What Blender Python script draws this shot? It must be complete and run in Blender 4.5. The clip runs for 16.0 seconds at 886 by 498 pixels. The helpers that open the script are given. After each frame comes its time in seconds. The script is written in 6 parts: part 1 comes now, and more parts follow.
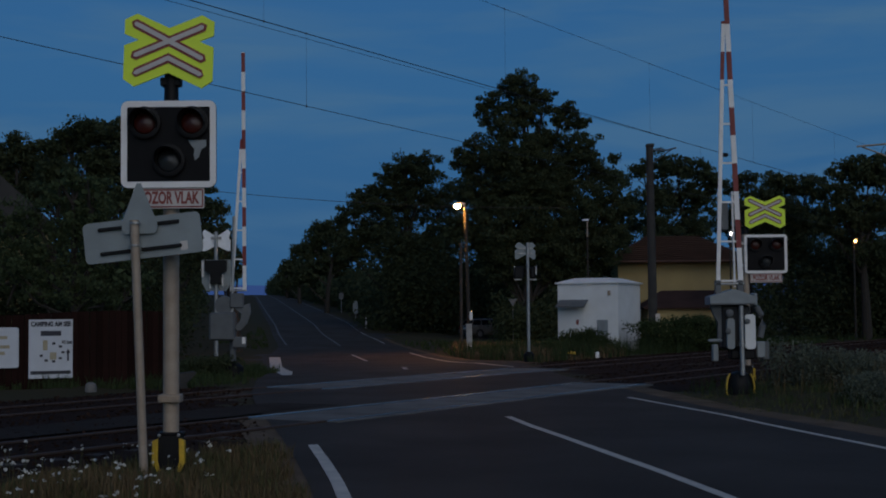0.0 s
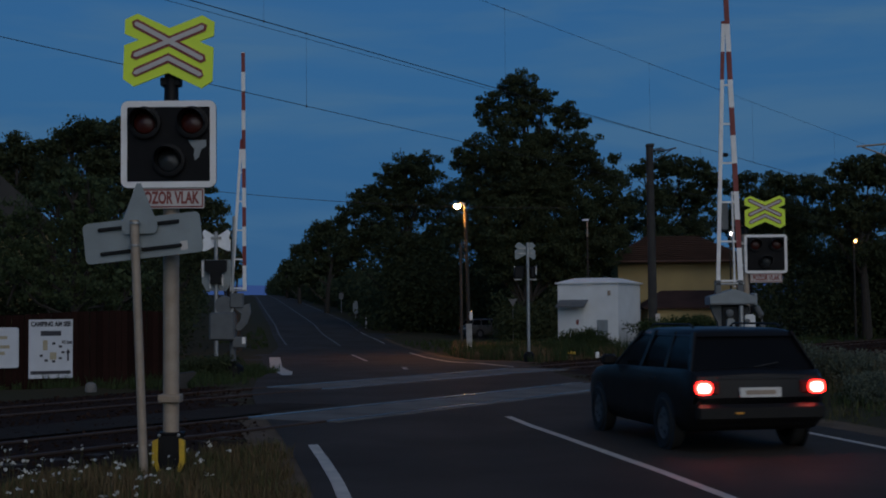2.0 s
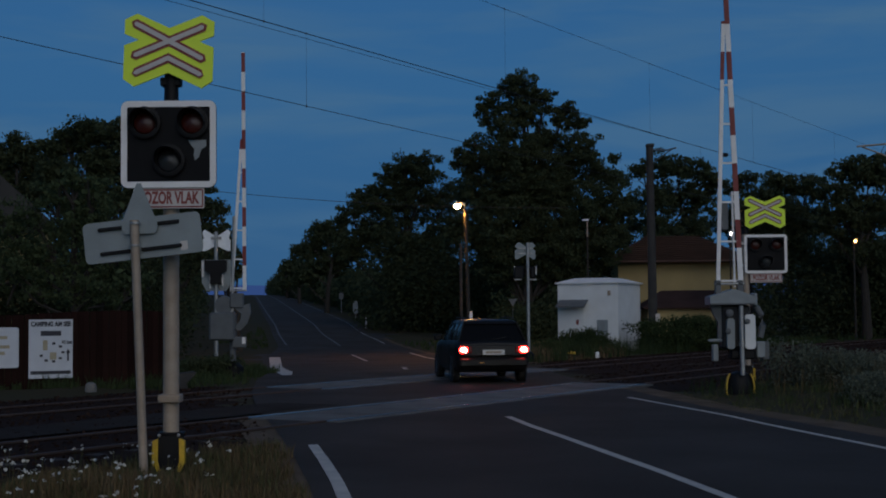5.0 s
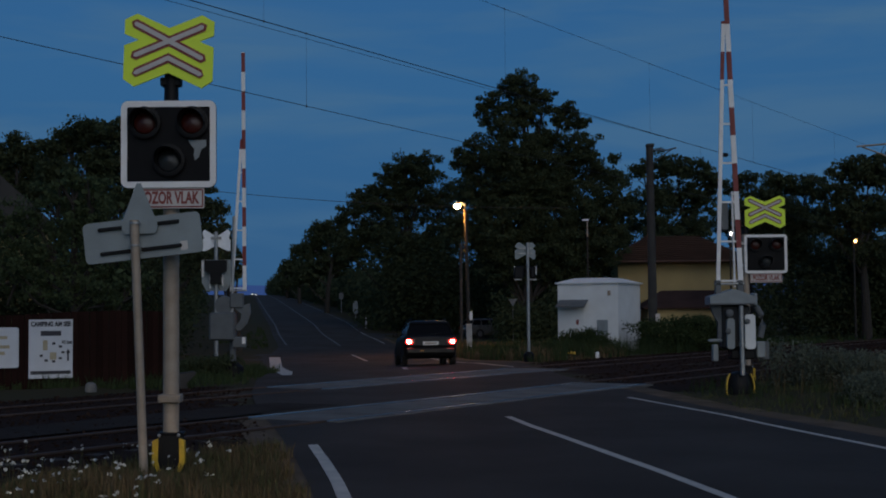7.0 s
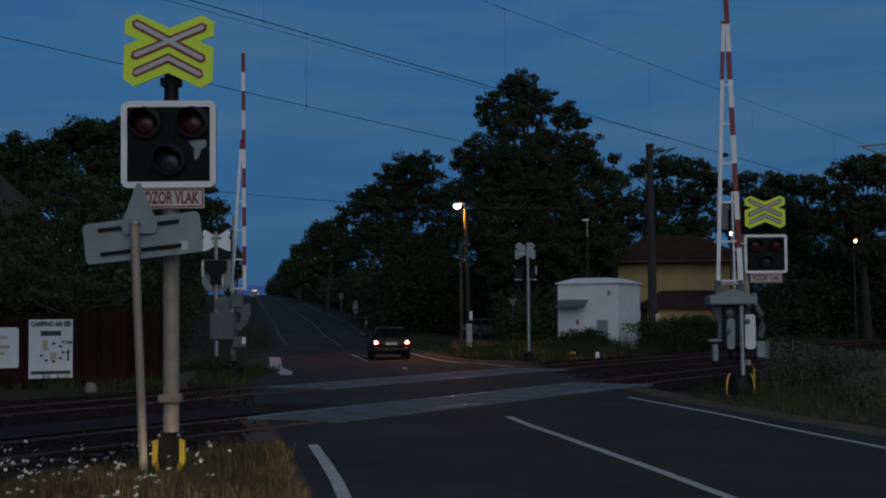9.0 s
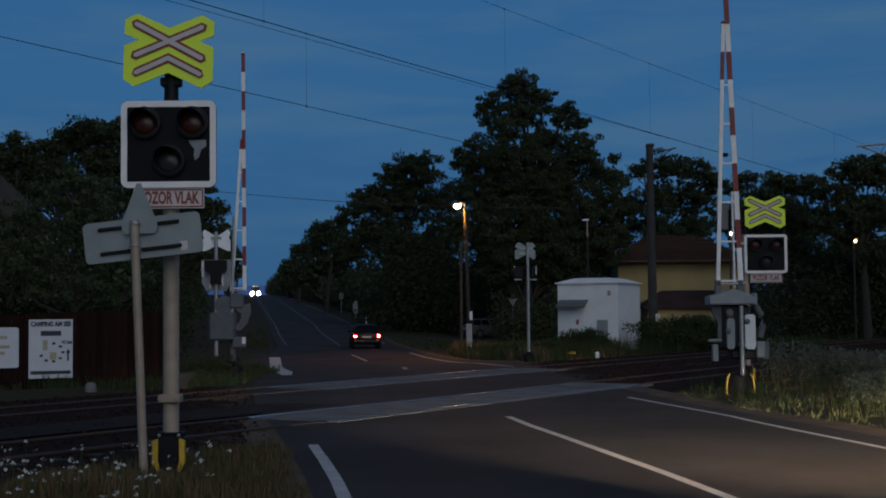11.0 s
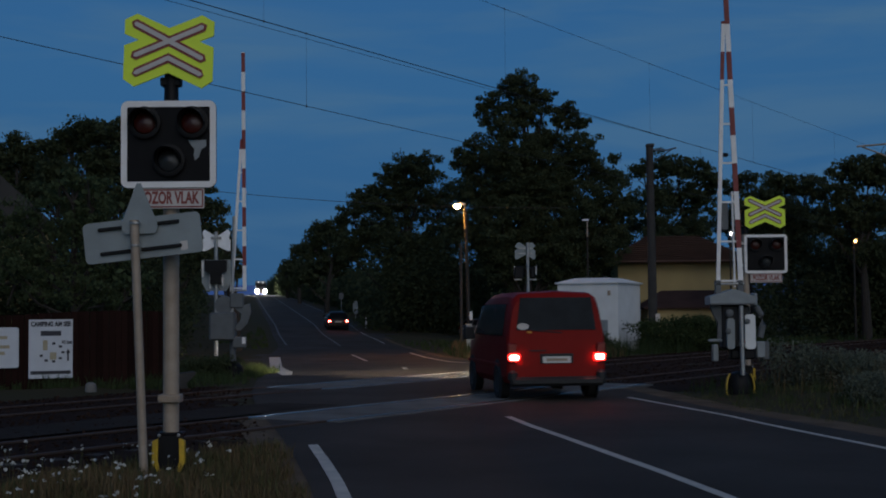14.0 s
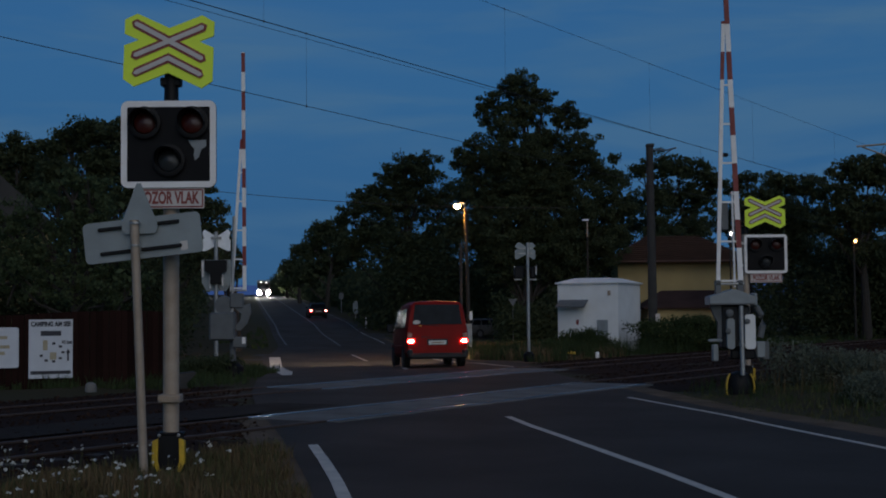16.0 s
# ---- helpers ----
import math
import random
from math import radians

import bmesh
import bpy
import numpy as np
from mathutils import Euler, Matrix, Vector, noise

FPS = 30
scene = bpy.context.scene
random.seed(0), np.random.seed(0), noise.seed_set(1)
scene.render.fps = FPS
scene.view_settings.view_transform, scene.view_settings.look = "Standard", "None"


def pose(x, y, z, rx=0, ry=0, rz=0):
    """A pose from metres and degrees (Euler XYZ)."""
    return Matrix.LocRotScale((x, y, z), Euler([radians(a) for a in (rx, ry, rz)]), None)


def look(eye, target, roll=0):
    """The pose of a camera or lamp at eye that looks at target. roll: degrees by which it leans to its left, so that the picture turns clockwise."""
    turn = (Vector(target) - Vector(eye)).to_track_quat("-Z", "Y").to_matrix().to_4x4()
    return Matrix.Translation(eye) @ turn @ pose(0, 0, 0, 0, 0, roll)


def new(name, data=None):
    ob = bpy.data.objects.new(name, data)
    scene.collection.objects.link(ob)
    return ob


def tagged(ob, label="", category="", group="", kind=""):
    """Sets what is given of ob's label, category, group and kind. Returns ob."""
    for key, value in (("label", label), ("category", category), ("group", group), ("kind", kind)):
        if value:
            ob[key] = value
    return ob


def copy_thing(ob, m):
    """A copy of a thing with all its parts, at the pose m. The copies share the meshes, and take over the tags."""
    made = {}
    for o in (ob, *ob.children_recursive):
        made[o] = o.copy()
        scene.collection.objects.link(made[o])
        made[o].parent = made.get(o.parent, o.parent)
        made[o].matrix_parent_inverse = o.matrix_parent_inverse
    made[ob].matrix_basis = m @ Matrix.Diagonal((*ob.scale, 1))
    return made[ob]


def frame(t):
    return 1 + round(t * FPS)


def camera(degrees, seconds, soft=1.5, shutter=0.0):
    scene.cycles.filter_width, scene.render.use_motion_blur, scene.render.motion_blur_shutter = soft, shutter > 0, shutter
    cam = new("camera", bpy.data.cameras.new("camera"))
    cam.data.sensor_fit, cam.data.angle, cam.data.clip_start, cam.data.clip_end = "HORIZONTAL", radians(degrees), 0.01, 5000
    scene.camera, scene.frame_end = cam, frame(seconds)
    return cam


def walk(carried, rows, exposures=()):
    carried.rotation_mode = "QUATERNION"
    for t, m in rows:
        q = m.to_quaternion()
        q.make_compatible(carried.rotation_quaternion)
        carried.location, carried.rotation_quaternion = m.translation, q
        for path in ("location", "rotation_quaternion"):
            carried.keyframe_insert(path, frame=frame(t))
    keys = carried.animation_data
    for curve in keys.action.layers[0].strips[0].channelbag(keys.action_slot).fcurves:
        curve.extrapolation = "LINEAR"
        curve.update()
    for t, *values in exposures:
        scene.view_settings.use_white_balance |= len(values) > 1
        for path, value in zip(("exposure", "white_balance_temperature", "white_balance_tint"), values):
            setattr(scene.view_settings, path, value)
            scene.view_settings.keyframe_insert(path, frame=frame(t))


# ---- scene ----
# ================= camera =================
cam = camera(36.19, 16.0, soft=1.9, shutter=0.5)
EYE = (0.0, 0.0, 1.63)
LOOK = look(EYE, (0.0, 100.0, 1.63 + 100 * 0.04792), -0.5)
walk(cam, [(0.0, LOOK), (16.0, LOOK)], exposures=[(0.0, -0.4), (16.0, -0.4)])

# ================= dusk sky =================
world = bpy.data.worlds.new("dusk_sky")
scene.world = world
world.use_nodes = True
wn, wl = world.node_tree.nodes, world.node_tree.links
sky = wn.new("ShaderNodeTexSky")
sky.sky_type = "NISHITA"
sky.sun_disc = False
sky.sun_elevation = radians(3.5)
sky.sun_rotation = radians(170)
sky.altitude = 300
sky.air_density = 1.0
sky.dust_density = 0.0
sky.ozone_density = 3.0
tc = wn.new("ShaderNodeTexCoord")
tint = wn.new("ShaderNodeMix")
tint.data_type, tint.blend_type = "RGBA", "MULTIPLY"
tint.inputs[0].default_value = 1.0
tint.inputs[7].default_value = (0.33, 0.60, 0.985, 1)
wl.new(sky.outputs["Color"], tint.inputs[6])
# away from the sunset, the dusk air near the horizon is an even blue
sep = wn.new("ShaderNodeSeparateXYZ")
ht = wn.new("ShaderNodeMapRange")
ht.inputs["From Min"].default_value, ht.inputs["From Max"].default_value = 0.12, 0.60
ht.inputs["To Min"].default_value, ht.inputs["To Max"].default_value = 0.92, 0.0
grade = wn.new("ShaderNodeMapRange")
grade.inputs["From Min"].default_value, grade.inputs["From Max"].default_value = 0.0, 0.16
air = wn.new("ShaderNodeMix")
air.data_type = "RGBA"
air.inputs[6].default_value, air.inputs[7].default_value = (0.24, 0.84, 2.02, 1), (0.27, 1.0, 2.24, 1)
low = wn.new("ShaderNodeMix")
low.data_type = "RGBA"
wl.new(tc.outputs["Generated"], sep.inputs[0])
wl.new(sep.outputs["Z"], ht.inputs["Value"])
wl.new(sep.outputs["Z"], grade.inputs["Value"])
wl.new(grade.outputs["Result"], air.inputs[0])
east = wn.new("ShaderNodeMapRange")
east.inputs["From Min"].default_value, east.inputs["From Max"].default_value = -0.5, 0.3
both = wn.new("ShaderNodeMath")
both.operation = "MULTIPLY"
wl.new(sep.outputs["Y"], east.inputs["Value"])
wl.new(ht.outputs["Result"], both.inputs[0])
wl.new(east.outputs["Result"], both.inputs[1])
wl.new(both.outputs[0], low.inputs[0])
wl.new(tint.outputs[2], low.inputs[6])
wl.new(air.outputs[2], low.inputs[7])
# thin wisps of high cloud over the whole sky
mp = wn.new("ShaderNodeMapping")
mp.inputs["Scale"].default_value = (2.6, 2.6, 17.0)
mp.inputs["Rotation"].default_value = (0.05, 0.06, 0.3)
cl = wn.new("ShaderNodeTexNoise")
cl.inputs["Scale"].default_value = 1.9
cl.inputs["Detail"].default_value = 8
cl.inputs["Distortion"].default_value = 0.5
cr = wn.new("ShaderNodeMapRange")
cr.inputs["From Min"].default_value, cr.inputs["From Max"].default_value = 0.44, 0.72
cr.inputs["To Min"].default_value, cr.inputs["To Max"].default_value = 0.0, 0.75
mx = wn.new("ShaderNodeMix")
mx.data_type = "RGBA"
mx.inputs[7].default_value = (0.52, 1.25, 2.22, 1)
wl.new(tc.outputs["Generated"], mp.inputs["Vector"])
wl.new(mp.outputs["Vector"], cl.inputs["Vector"])
wl.new(cl.outputs["Fac"], cr.inputs["Value"])
wl.new(cr.outputs["Result"], mx.inputs[0])
wl.new(low.outputs[2], mx.inputs[6])
wl.new(mx.outputs[2], wn["Background"].inputs["Color"])
wn["Background"].inputs["Strength"].default_value = 0.15

# the broad afterglow of sunset, behind the camera
glow_light = new("sunset_glow", bpy.data.lights.new("sunset_glow", "SUN"))
glow_light.data.energy = 0.86
glow_light.data.angle = radians(60)
glow_light.data.color = (1.0, 0.95, 0.88)
glow_light.matrix_basis = look((20.0, -66.0, 38.0), (0.0, 0.0, 0.0))

# ================= materials =================
def mat(name, col, rough=0.6, metal=0.0, col2=None, scale=6.0, amount=0.5, bump=0.0, bscale=60.0, spec=0.5, island=0.0, objvar=0.0, emit=None, power=0.0, coat=0.0, thin=0.0):
    """A painted, mineral or leafy surface: two colours mixed by coarse stains and fine grain, with relief."""
    m = bpy.data.materials.new(name)
    m.use_nodes = True
    n, l = m.node_tree.nodes, m.node_tree.links
    b = n["Principled BSDF"]
    b.inputs["Metallic"].default_value = metal
    b.inputs["Specular IOR Level"].default_value = spec
    b.inputs["Coat Weight"].default_value = coat
    if emit:
        b.inputs["Emission Color"].default_value = (*emit, 1)
        b.inputs["Emission Strength"].default_value = power
    co = n.new("ShaderNodeTexCoord")
    a = n.new("ShaderNodeTexNoise")
    a.inputs["Scale"].default_value, a.inputs["Detail"].default_value = scale, 5
    g = n.new("ShaderNodeTexNoise")
    g.inputs["Scale"].default_value, g.inputs["Detail"].default_value = bscale, 4
    l.new(co.outputs["Object"], a.inputs["Vector"])
    l.new(co.outputs["Object"], g.inputs["Vector"])
    add = n.new("ShaderNodeMath")
    add.operation = "MULTIPLY_ADD"
    add.inputs[1].default_value = 0.35
    l.new(g.outputs["Fac"], add.inputs[0])
    l.new(a.outputs["Fac"], add.inputs[2])
    r = n.new("ShaderNodeMapRange")
    r.inputs["From Min"].default_value, r.inputs["From Max"].default_value = 0.45, 0.95
    r.inputs["To Max"].default_value = amount
    l.new(add.outputs[0], r.inputs["Value"])
    k = n.new("ShaderNodeMix")
    k.data_type = "RGBA"
    c2 = col2 or tuple(v * 0.55 for v in col)
    k.inputs[6].default_value, k.inputs[7].default_value = (*col, 1), (*c2, 1)
    l.new(r.outputs["Result"], k.inputs[0])
    out = k.outputs[2]
    if island or objvar:
        src = n.new("ShaderNodeNewGeometry").outputs["Random Per Island"] if island else n.new("ShaderNodeObjectInfo").outputs["Random"]
        v = island or objvar
        mr = n.new("ShaderNodeMapRange")
        mr.inputs["To Min"].default_value, mr.inputs["To Max"].default_value = 1 - v, 1 + v
        l.new(src, mr.inputs["Value"])
        h = n.new("ShaderNodeHueSaturation")
        l.new(mr.outputs["Result"], h.inputs["Value"])
        l.new(out, h.inputs["Color"])
        out = h.outputs["Color"]
    l.new(out, b.inputs["Base Color"])
    rr = n.new("ShaderNodeMapRange")
    rr.inputs["To Min"].default_value, rr.inputs["To Max"].default_value = max(rough - 0.12, 0.03), min(rough + 0.12, 1)
    l.new(a.outputs["Fac"], rr.inputs["Value"])
    l.new(rr.outputs["Result"], b.inputs["Roughness"])
    if bump:
        bp = n.new("ShaderNodeBump")
        bp.inputs["Strength"].default_value, bp.inputs["Distance"].default_value = bump, 0.01
        l.new(g.outputs["Fac"], bp.inputs["Height"])
        l.new(bp.outputs["Normal"], b.inputs["Normal"])
    if thin:
        # light passes through thin leaves
        tr = n.new("ShaderNodeBsdfTranslucent")
        l.new(out, tr.inputs["Color"])
        ms = n.new("ShaderNodeMixShader")
        ms.inputs[0].default_value = thin
        l.new(b.outputs[0], ms.inputs[1])
        l.new(tr.outputs[0], ms.inputs[2])
        l.new(ms.outputs[0], n["Material Output"].inputs["Surface"])
    return m


def glow(name, col, power):
    """The face of a lit lamp."""
    m = bpy.data.materials.new(name)
    m.use_nodes = True
    b = m.node_tree.nodes["Principled BSDF"]
    b.inputs["Base Color"].default_value = (*[min(v, 0.8) for v in col], 1)
    b.inputs["Emission Color"].default_value = (*col, 1)
    b.inputs["Emission Strength"].default_value = power
    return m


ASPHALT = mat("asphalt", (0.058, 0.048, 0.039), 0.80, col2=(0.036, 0.030, 0.025), scale=0.45, amount=1.0, bump=0.5, bscale=55, spec=0.12)
ASPHALT_OLD = mat("old_asphalt", (0.054, 0.050, 0.046), 0.8, spec=0.12, col2=(0.034, 0.032, 0.030), scale=0.8, amount=0.9, bump=0.6, bscale=40)
PAINT = mat("road_paint", (0.62, 0.56, 0.47), 0.6, col2=(0.30, 0.29, 0.28), scale=3.5, amount=0.7, bump=0.3, bscale=45)
PAINT_FAINT = mat("faint_road_paint", (0.16, 0.156, 0.152), 0.7, col2=(0.055, 0.053, 0.050), scale=0.9, amount=1.0, bump=0.3, bscale=45)
PAINT_WORN = mat("worn_road_paint", (0.46, 0.44, 0.41), 0.6, col2=(0.15, 0.145, 0.14), scale=2.5, amount=0.9, bump=0.3, bscale=45)
CONCRETE = mat("concrete_panel", (0.175, 0.170, 0.158), 0.85, spec=0.2, col2=(0.095, 0.090, 0.083), scale=1.3, amount=0.9, bump=0.5, bscale=30, objvar=0.12)
CONC_POLE = mat("pole_concrete", (0.20, 0.195, 0.185), 0.85, col2=(0.11, 0.105, 0.10), scale=2.0, amount=0.8, bump=0.6, bscale=30)
GROUND = mat("meadow_soil", (0.046, 0.046, 0.024), 0.95, spec=0.06, col2=(0.062, 0.048, 0.031), scale=0.35, amount=1.0, bump=1.0, bscale=9)
GRAVEL = mat("roadside_gravel", (0.165, 0.118, 0.080), 0.95, spec=0.08, col2=(0.070, 0.052, 0.036), scale=1.5, amount=0.9, bump=1.0, bscale=35)
BALLAST = mat("rusty_ballast", (0.046, 0.026, 0.018), 0.95, spec=0.05, col2=(0.018, 0.010, 0.008), scale=3.0, amount=0.9, island=0.45)
BALLAST_BED = mat("ballast_bed", (0.036, 0.020, 0.014), 0.95, spec=0.05, col2=(0.014, 0.009, 0.007), scale=4.0, amount=0.9, bump=1.0, bscale=22)
RAIL = mat("rusty_rail", (0.10, 0.052, 0.034), 0.7, 0.4, scale=8, amount=0.7, bump=0.3)
RAILTOP = mat("dull_rail_top", (0.085, 0.055, 0.042), 0.7, 0.3, scale=5, amount=0.5)
CONC_DARK = mat("dark_concrete", (0.062, 0.060, 0.058), 0.9, spec=0.15, col2=(0.030, 0.029, 0.028), scale=2.0, amount=0.8, bump=0.6, bscale=30)
GREYDARK = mat("dark_machine_paint", (0.12, 0.13, 0.135), 0.6, col2=(0.075, 0.08, 0.085), scale=4, amount=0.7, bump=0.1)
CARGREY = mat("grey_car_paint", (0.11, 0.105, 0.10), 0.3, scale=2, amount=0.3, coat=0.4)
RAILHEAD = mat("polished_rail_head", (0.45, 0.43, 0.41), 0.20, 0.9, scale=5, amount=0.3)
SLEEPER = mat("sleeper", (0.050, 0.036, 0.028), 0.9, scale=5, amount=0.8, bump=0.6, objvar=0.2)
GRASS = mat("grass_blades", (0.064, 0.082, 0.031), 0.8, col2=(0.100, 0.088, 0.042), scale=0.6, amount=1.0, island=0.4, spec=0.12)
DRYGRASS = mat("dry_grass_blades", (0.155, 0.106, 0.058), 0.85, col2=(0.095, 0.072, 0.036), scale=0.6, amount=1.0, island=0.4, spec=0.12)
WEED = mat("weed_leaves", (0.066, 0.090, 0.036), 0.8, col2=(0.048, 0.072, 0.031), scale=0.8, amount=1.0, island=0.25, spec=0.08, thin=0.4)
MUGWORT = mat("grey_green_weed_leaves", (0.165, 0.180, 0.135), 0.85, col2=(0.105, 0.120, 0.080), scale=0.8, amount=1.0, island=0.25, spec=0.08, thin=0.4)
PETAL = mat("white_petals", (0.62, 0.62, 0.58), 0.8, scale=30, amount=0.3, island=0.15)
LEAF = mat("dark_leaves", (0.086, 0.106, 0.056), 0.8, col2=(0.064, 0.082, 0.044), scale=0.4, amount=1.0, island=0.10, spec=0.03, thin=0.45)
# darker copy of the leaf colour, for bushes in the trees' shade
LEAF_SHADED = mat("shaded_leaves", (0.042, 0.052, 0.027), 0.8, col2=(0.030, 0.040, 0.020), scale=0.4, amount=1.0, island=0.12, spec=0.04, thin=0.25)
LEAF_PALE = mat("willow_leaves", (0.105, 0.136, 0.068), 0.8, col2=(0.074, 0.100, 0.048), scale=0.5, amount=1.0, island=0.15, spec=0.05, thin=0.45)
BARK = mat("bark", (0.042, 0.036, 0.030), 0.95, col2=(0.024, 0.021, 0.018), scale=5, amount=1.0, bump=1.0, bscale=18)
STEEL = mat("galvanised_steel", (0.42, 0.43, 0.43), 0.45, 0.65, col2=(0.30, 0.28, 0.26), scale=7, amount=0.8, bump=0.15)
STEEL_DULL = mat("weathered_zinc", (0.42, 0.34, 0.265), 0.6, 0.15, col2=(0.27, 0.20, 0.14), scale=5, amount=0.8, bump=0.3)
ALU = mat("bare_aluminium_back", (0.27, 0.31, 0.32), 0.6, 0.1, col2=(0.19, 0.21, 0.21), scale=4, amount=0.6, bump=0.1)
ALU_BRIGHT = mat("bright_aluminium", (0.95, 0.96, 0.97), 0.45, 0.0, col2=(0.6, 0.62, 0.63), scale=4, amount=0.5)
BLACK = mat("black_enamel", (0.009, 0.009, 0.010), 0.55, scale=10, amount=0.5, bump=0.05, spec=0.2)
BLACK_FACE = mat("black_signal_face", (0.006, 0.006, 0.007), 0.55, scale=10, amount=0.5, spec=0.15)
WHITE = mat("white_enamel", (0.90, 0.88, 0.86), 0.45, col2=(0.74, 0.70, 0.66), scale=5, amount=0.6)
FLUO = mat("fluorescent_yellow", (0.78, 0.98, 0.05), 0.5, col2=(0.70, 0.90, 0.05), scale=6, amount=0.5)
SIGNRED = mat("sign_red", (0.26, 0.050, 0.040), 0.5, scale=6, amount=0.5)
SIGNWHITE = mat("sign_white", (0.60, 0.56, 0.53), 0.5, col2=(0.48, 0.43, 0.40), scale=6, amount=0.6)
RED_BAND = mat("red_band", (0.24, 0.030, 0.026), 0.5, scale=6, amount=0.6)
YELLOW = mat("yellow_guard", (0.72, 0.46, 0.02), 0.5, col2=(0.35, 0.22, 0.03), scale=12, amount=0.8, bump=0.2)
REDLENS = mat("dark_red_lens", (0.06, 0.007, 0.004), 0.35, scale=10, amount=0.3, coat=0.1)
CLEARLENS = mat("unlit_clear_lens", (0.03, 0.033, 0.036), 0.35, scale=10, amount=0.3, coat=0.1)
GREYBOX = mat("grey_machine_paint", (0.27, 0.30, 0.31), 0.55, col2=(0.17, 0.185, 0.19), scale=4, amount=0.7, bump=0.1)
CONC_PALE = mat("limewashed_concrete", (0.46, 0.46, 0.44), 0.85, col2=(0.26, 0.255, 0.24), scale=3.0, amount=0.9, bump=0.5, bscale=30)
CESS = mat("trodden_grey_gravel", (0.044, 0.037, 0.032), 0.95, spec=0.05, col2=(0.025, 0.020, 0.017), scale=1.2, amount=0.9, bump=1.0, bscale=28)
CABINET = mat("cabinet_render", (0.78, 0.79, 0.78), 0.7, col2=(0.60, 0.60, 0.58), scale=1.5, amount=0.6, bump=0.4, bscale=50)
HOUSE = mat("ochre_render", (0.46, 0.36, 0.17), 0.9, spec=0.2, col2=(0.34, 0.27, 0.14), scale=0.6, amount=0.8, bump=0.4, bscale=30)
TILE = mat("brown_roof_tile", (0.115, 0.068, 0.054), 0.9, spec=0.2, col2=(0.070, 0.045, 0.038), scale=0.9, amount=0.9, bump=0.3, objvar=0.15)
TILE_DARK = mat("dark_roof_tile", (0.060, 0.034, 0.028), 0.9, spec=0.15, col2=(0.035, 0.022, 0.019), scale=0.9, amount=0.9, bump=0.3)
FENCE = mat("brown_fence_board", (0.023, 0.010, 0.008), 0.9, spec=0.06, col2=(0.014, 0.007, 0.006), scale=4, amount=0.9, bump=0.5, bscale=30, objvar=0.25)
POSTER = mat("poster_white", (0.60, 0.62, 0.66), 0.6, col2=(0.48, 0.50, 0.54), scale=3, amount=0.6)
INK = mat("poster_ink", (0.03, 0.03, 0.04), 0.6, scale=8, amount=0.4)
INKTAN = mat("poster_tan", (0.42, 0.36, 0.24), 0.6, scale=8, amount=0.4)
WIRE = mat("copper_wire", (0.040, 0.038, 0.036), 0.6, 0.5, scale=5, amount=0.5)
TYRE = mat("tyre_rubber", (0.018, 0.018, 0.018), 0.85, scale=15, amount=0.5, bump=0.3)
RIM = mat("alloy_rim", (0.13, 0.13, 0.135), 0.45, 0.2, scale=10, amount=0.4)
CARBLACK = mat("black_car_paint", (0.013, 0.012, 0.012), 0.36, scale=2, amount=0.5, spec=0.2)
CARRED = mat("red_van_paint", (0.24, 0.011, 0.008), 0.5, col2=(0.16, 0.008, 0.006), scale=1.5, amount=0.6, spec=0.12)
CARGLASS = mat("dark_car_glass", (0.008, 0.009, 0.011), 0.10, scale=3, amount=0.3, spec=0.04)
VANGLASS = mat("tinted_van_glass", (0.022, 0.027, 0.033), 0.14, col2=(0.010, 0.012, 0.015), scale=2.2, amount=1.0, spec=0.05)
PLASTIC = mat("black_plastic", (0.016, 0.016, 0.017), 0.65, scale=12, amount=0.5, bump=0.15)
PLATE = mat("plate_white", (0.70, 0.68, 0.64), 0.5, scale=9, amount=0.3)
TAIL = glow("lit_tail_lamp", (1.0, 0.014, 0.010), 20.0)
TAILCORE = glow("tail_lamp_bulb", (1.0, 0.40, 0.32), 45.0)
TAILOFF = mat("unlit_tail_lens", (0.20, 0.012, 0.010), 0.2, scale=10, amount=0.3, coat=0.6)
AMBER = mat("amber_reflector", (0.75, 0.32, 0.04), 0.3, scale=10, amount=0.3)
HEAD = glow("lit_head_lamp", (1.0, 0.80, 0.55), 7500000.0)
TRUCKHEAD = glow("lit_truck_head_lamp", (1.0, 0.98, 0.92), 1200.0)
HEADCAR = glow("lit_car_head_lamp", (1.0, 0.95, 0.85), 40.0)
# blue glow on the far ridge stands for the haze of distance
HAZY_HILL = mat("hazy_distant_woods", (0.03, 0.04, 0.06), 0.95, scale=0.004, amount=0.4, emit=(0.10, 0.26, 0.90), power=0.24)
SODIUM = glow("sodium_lamp_glass", (1.0, 0.42, 0.10), 1500.0)
SODIUM_FAR = glow("far_sodium_lamp_glass", (1.0, 0.50, 0.15), 14.0)
WHITELAMP = glow("white_lamp_glass", (1.0, 0.90, 0.80), 7.0)

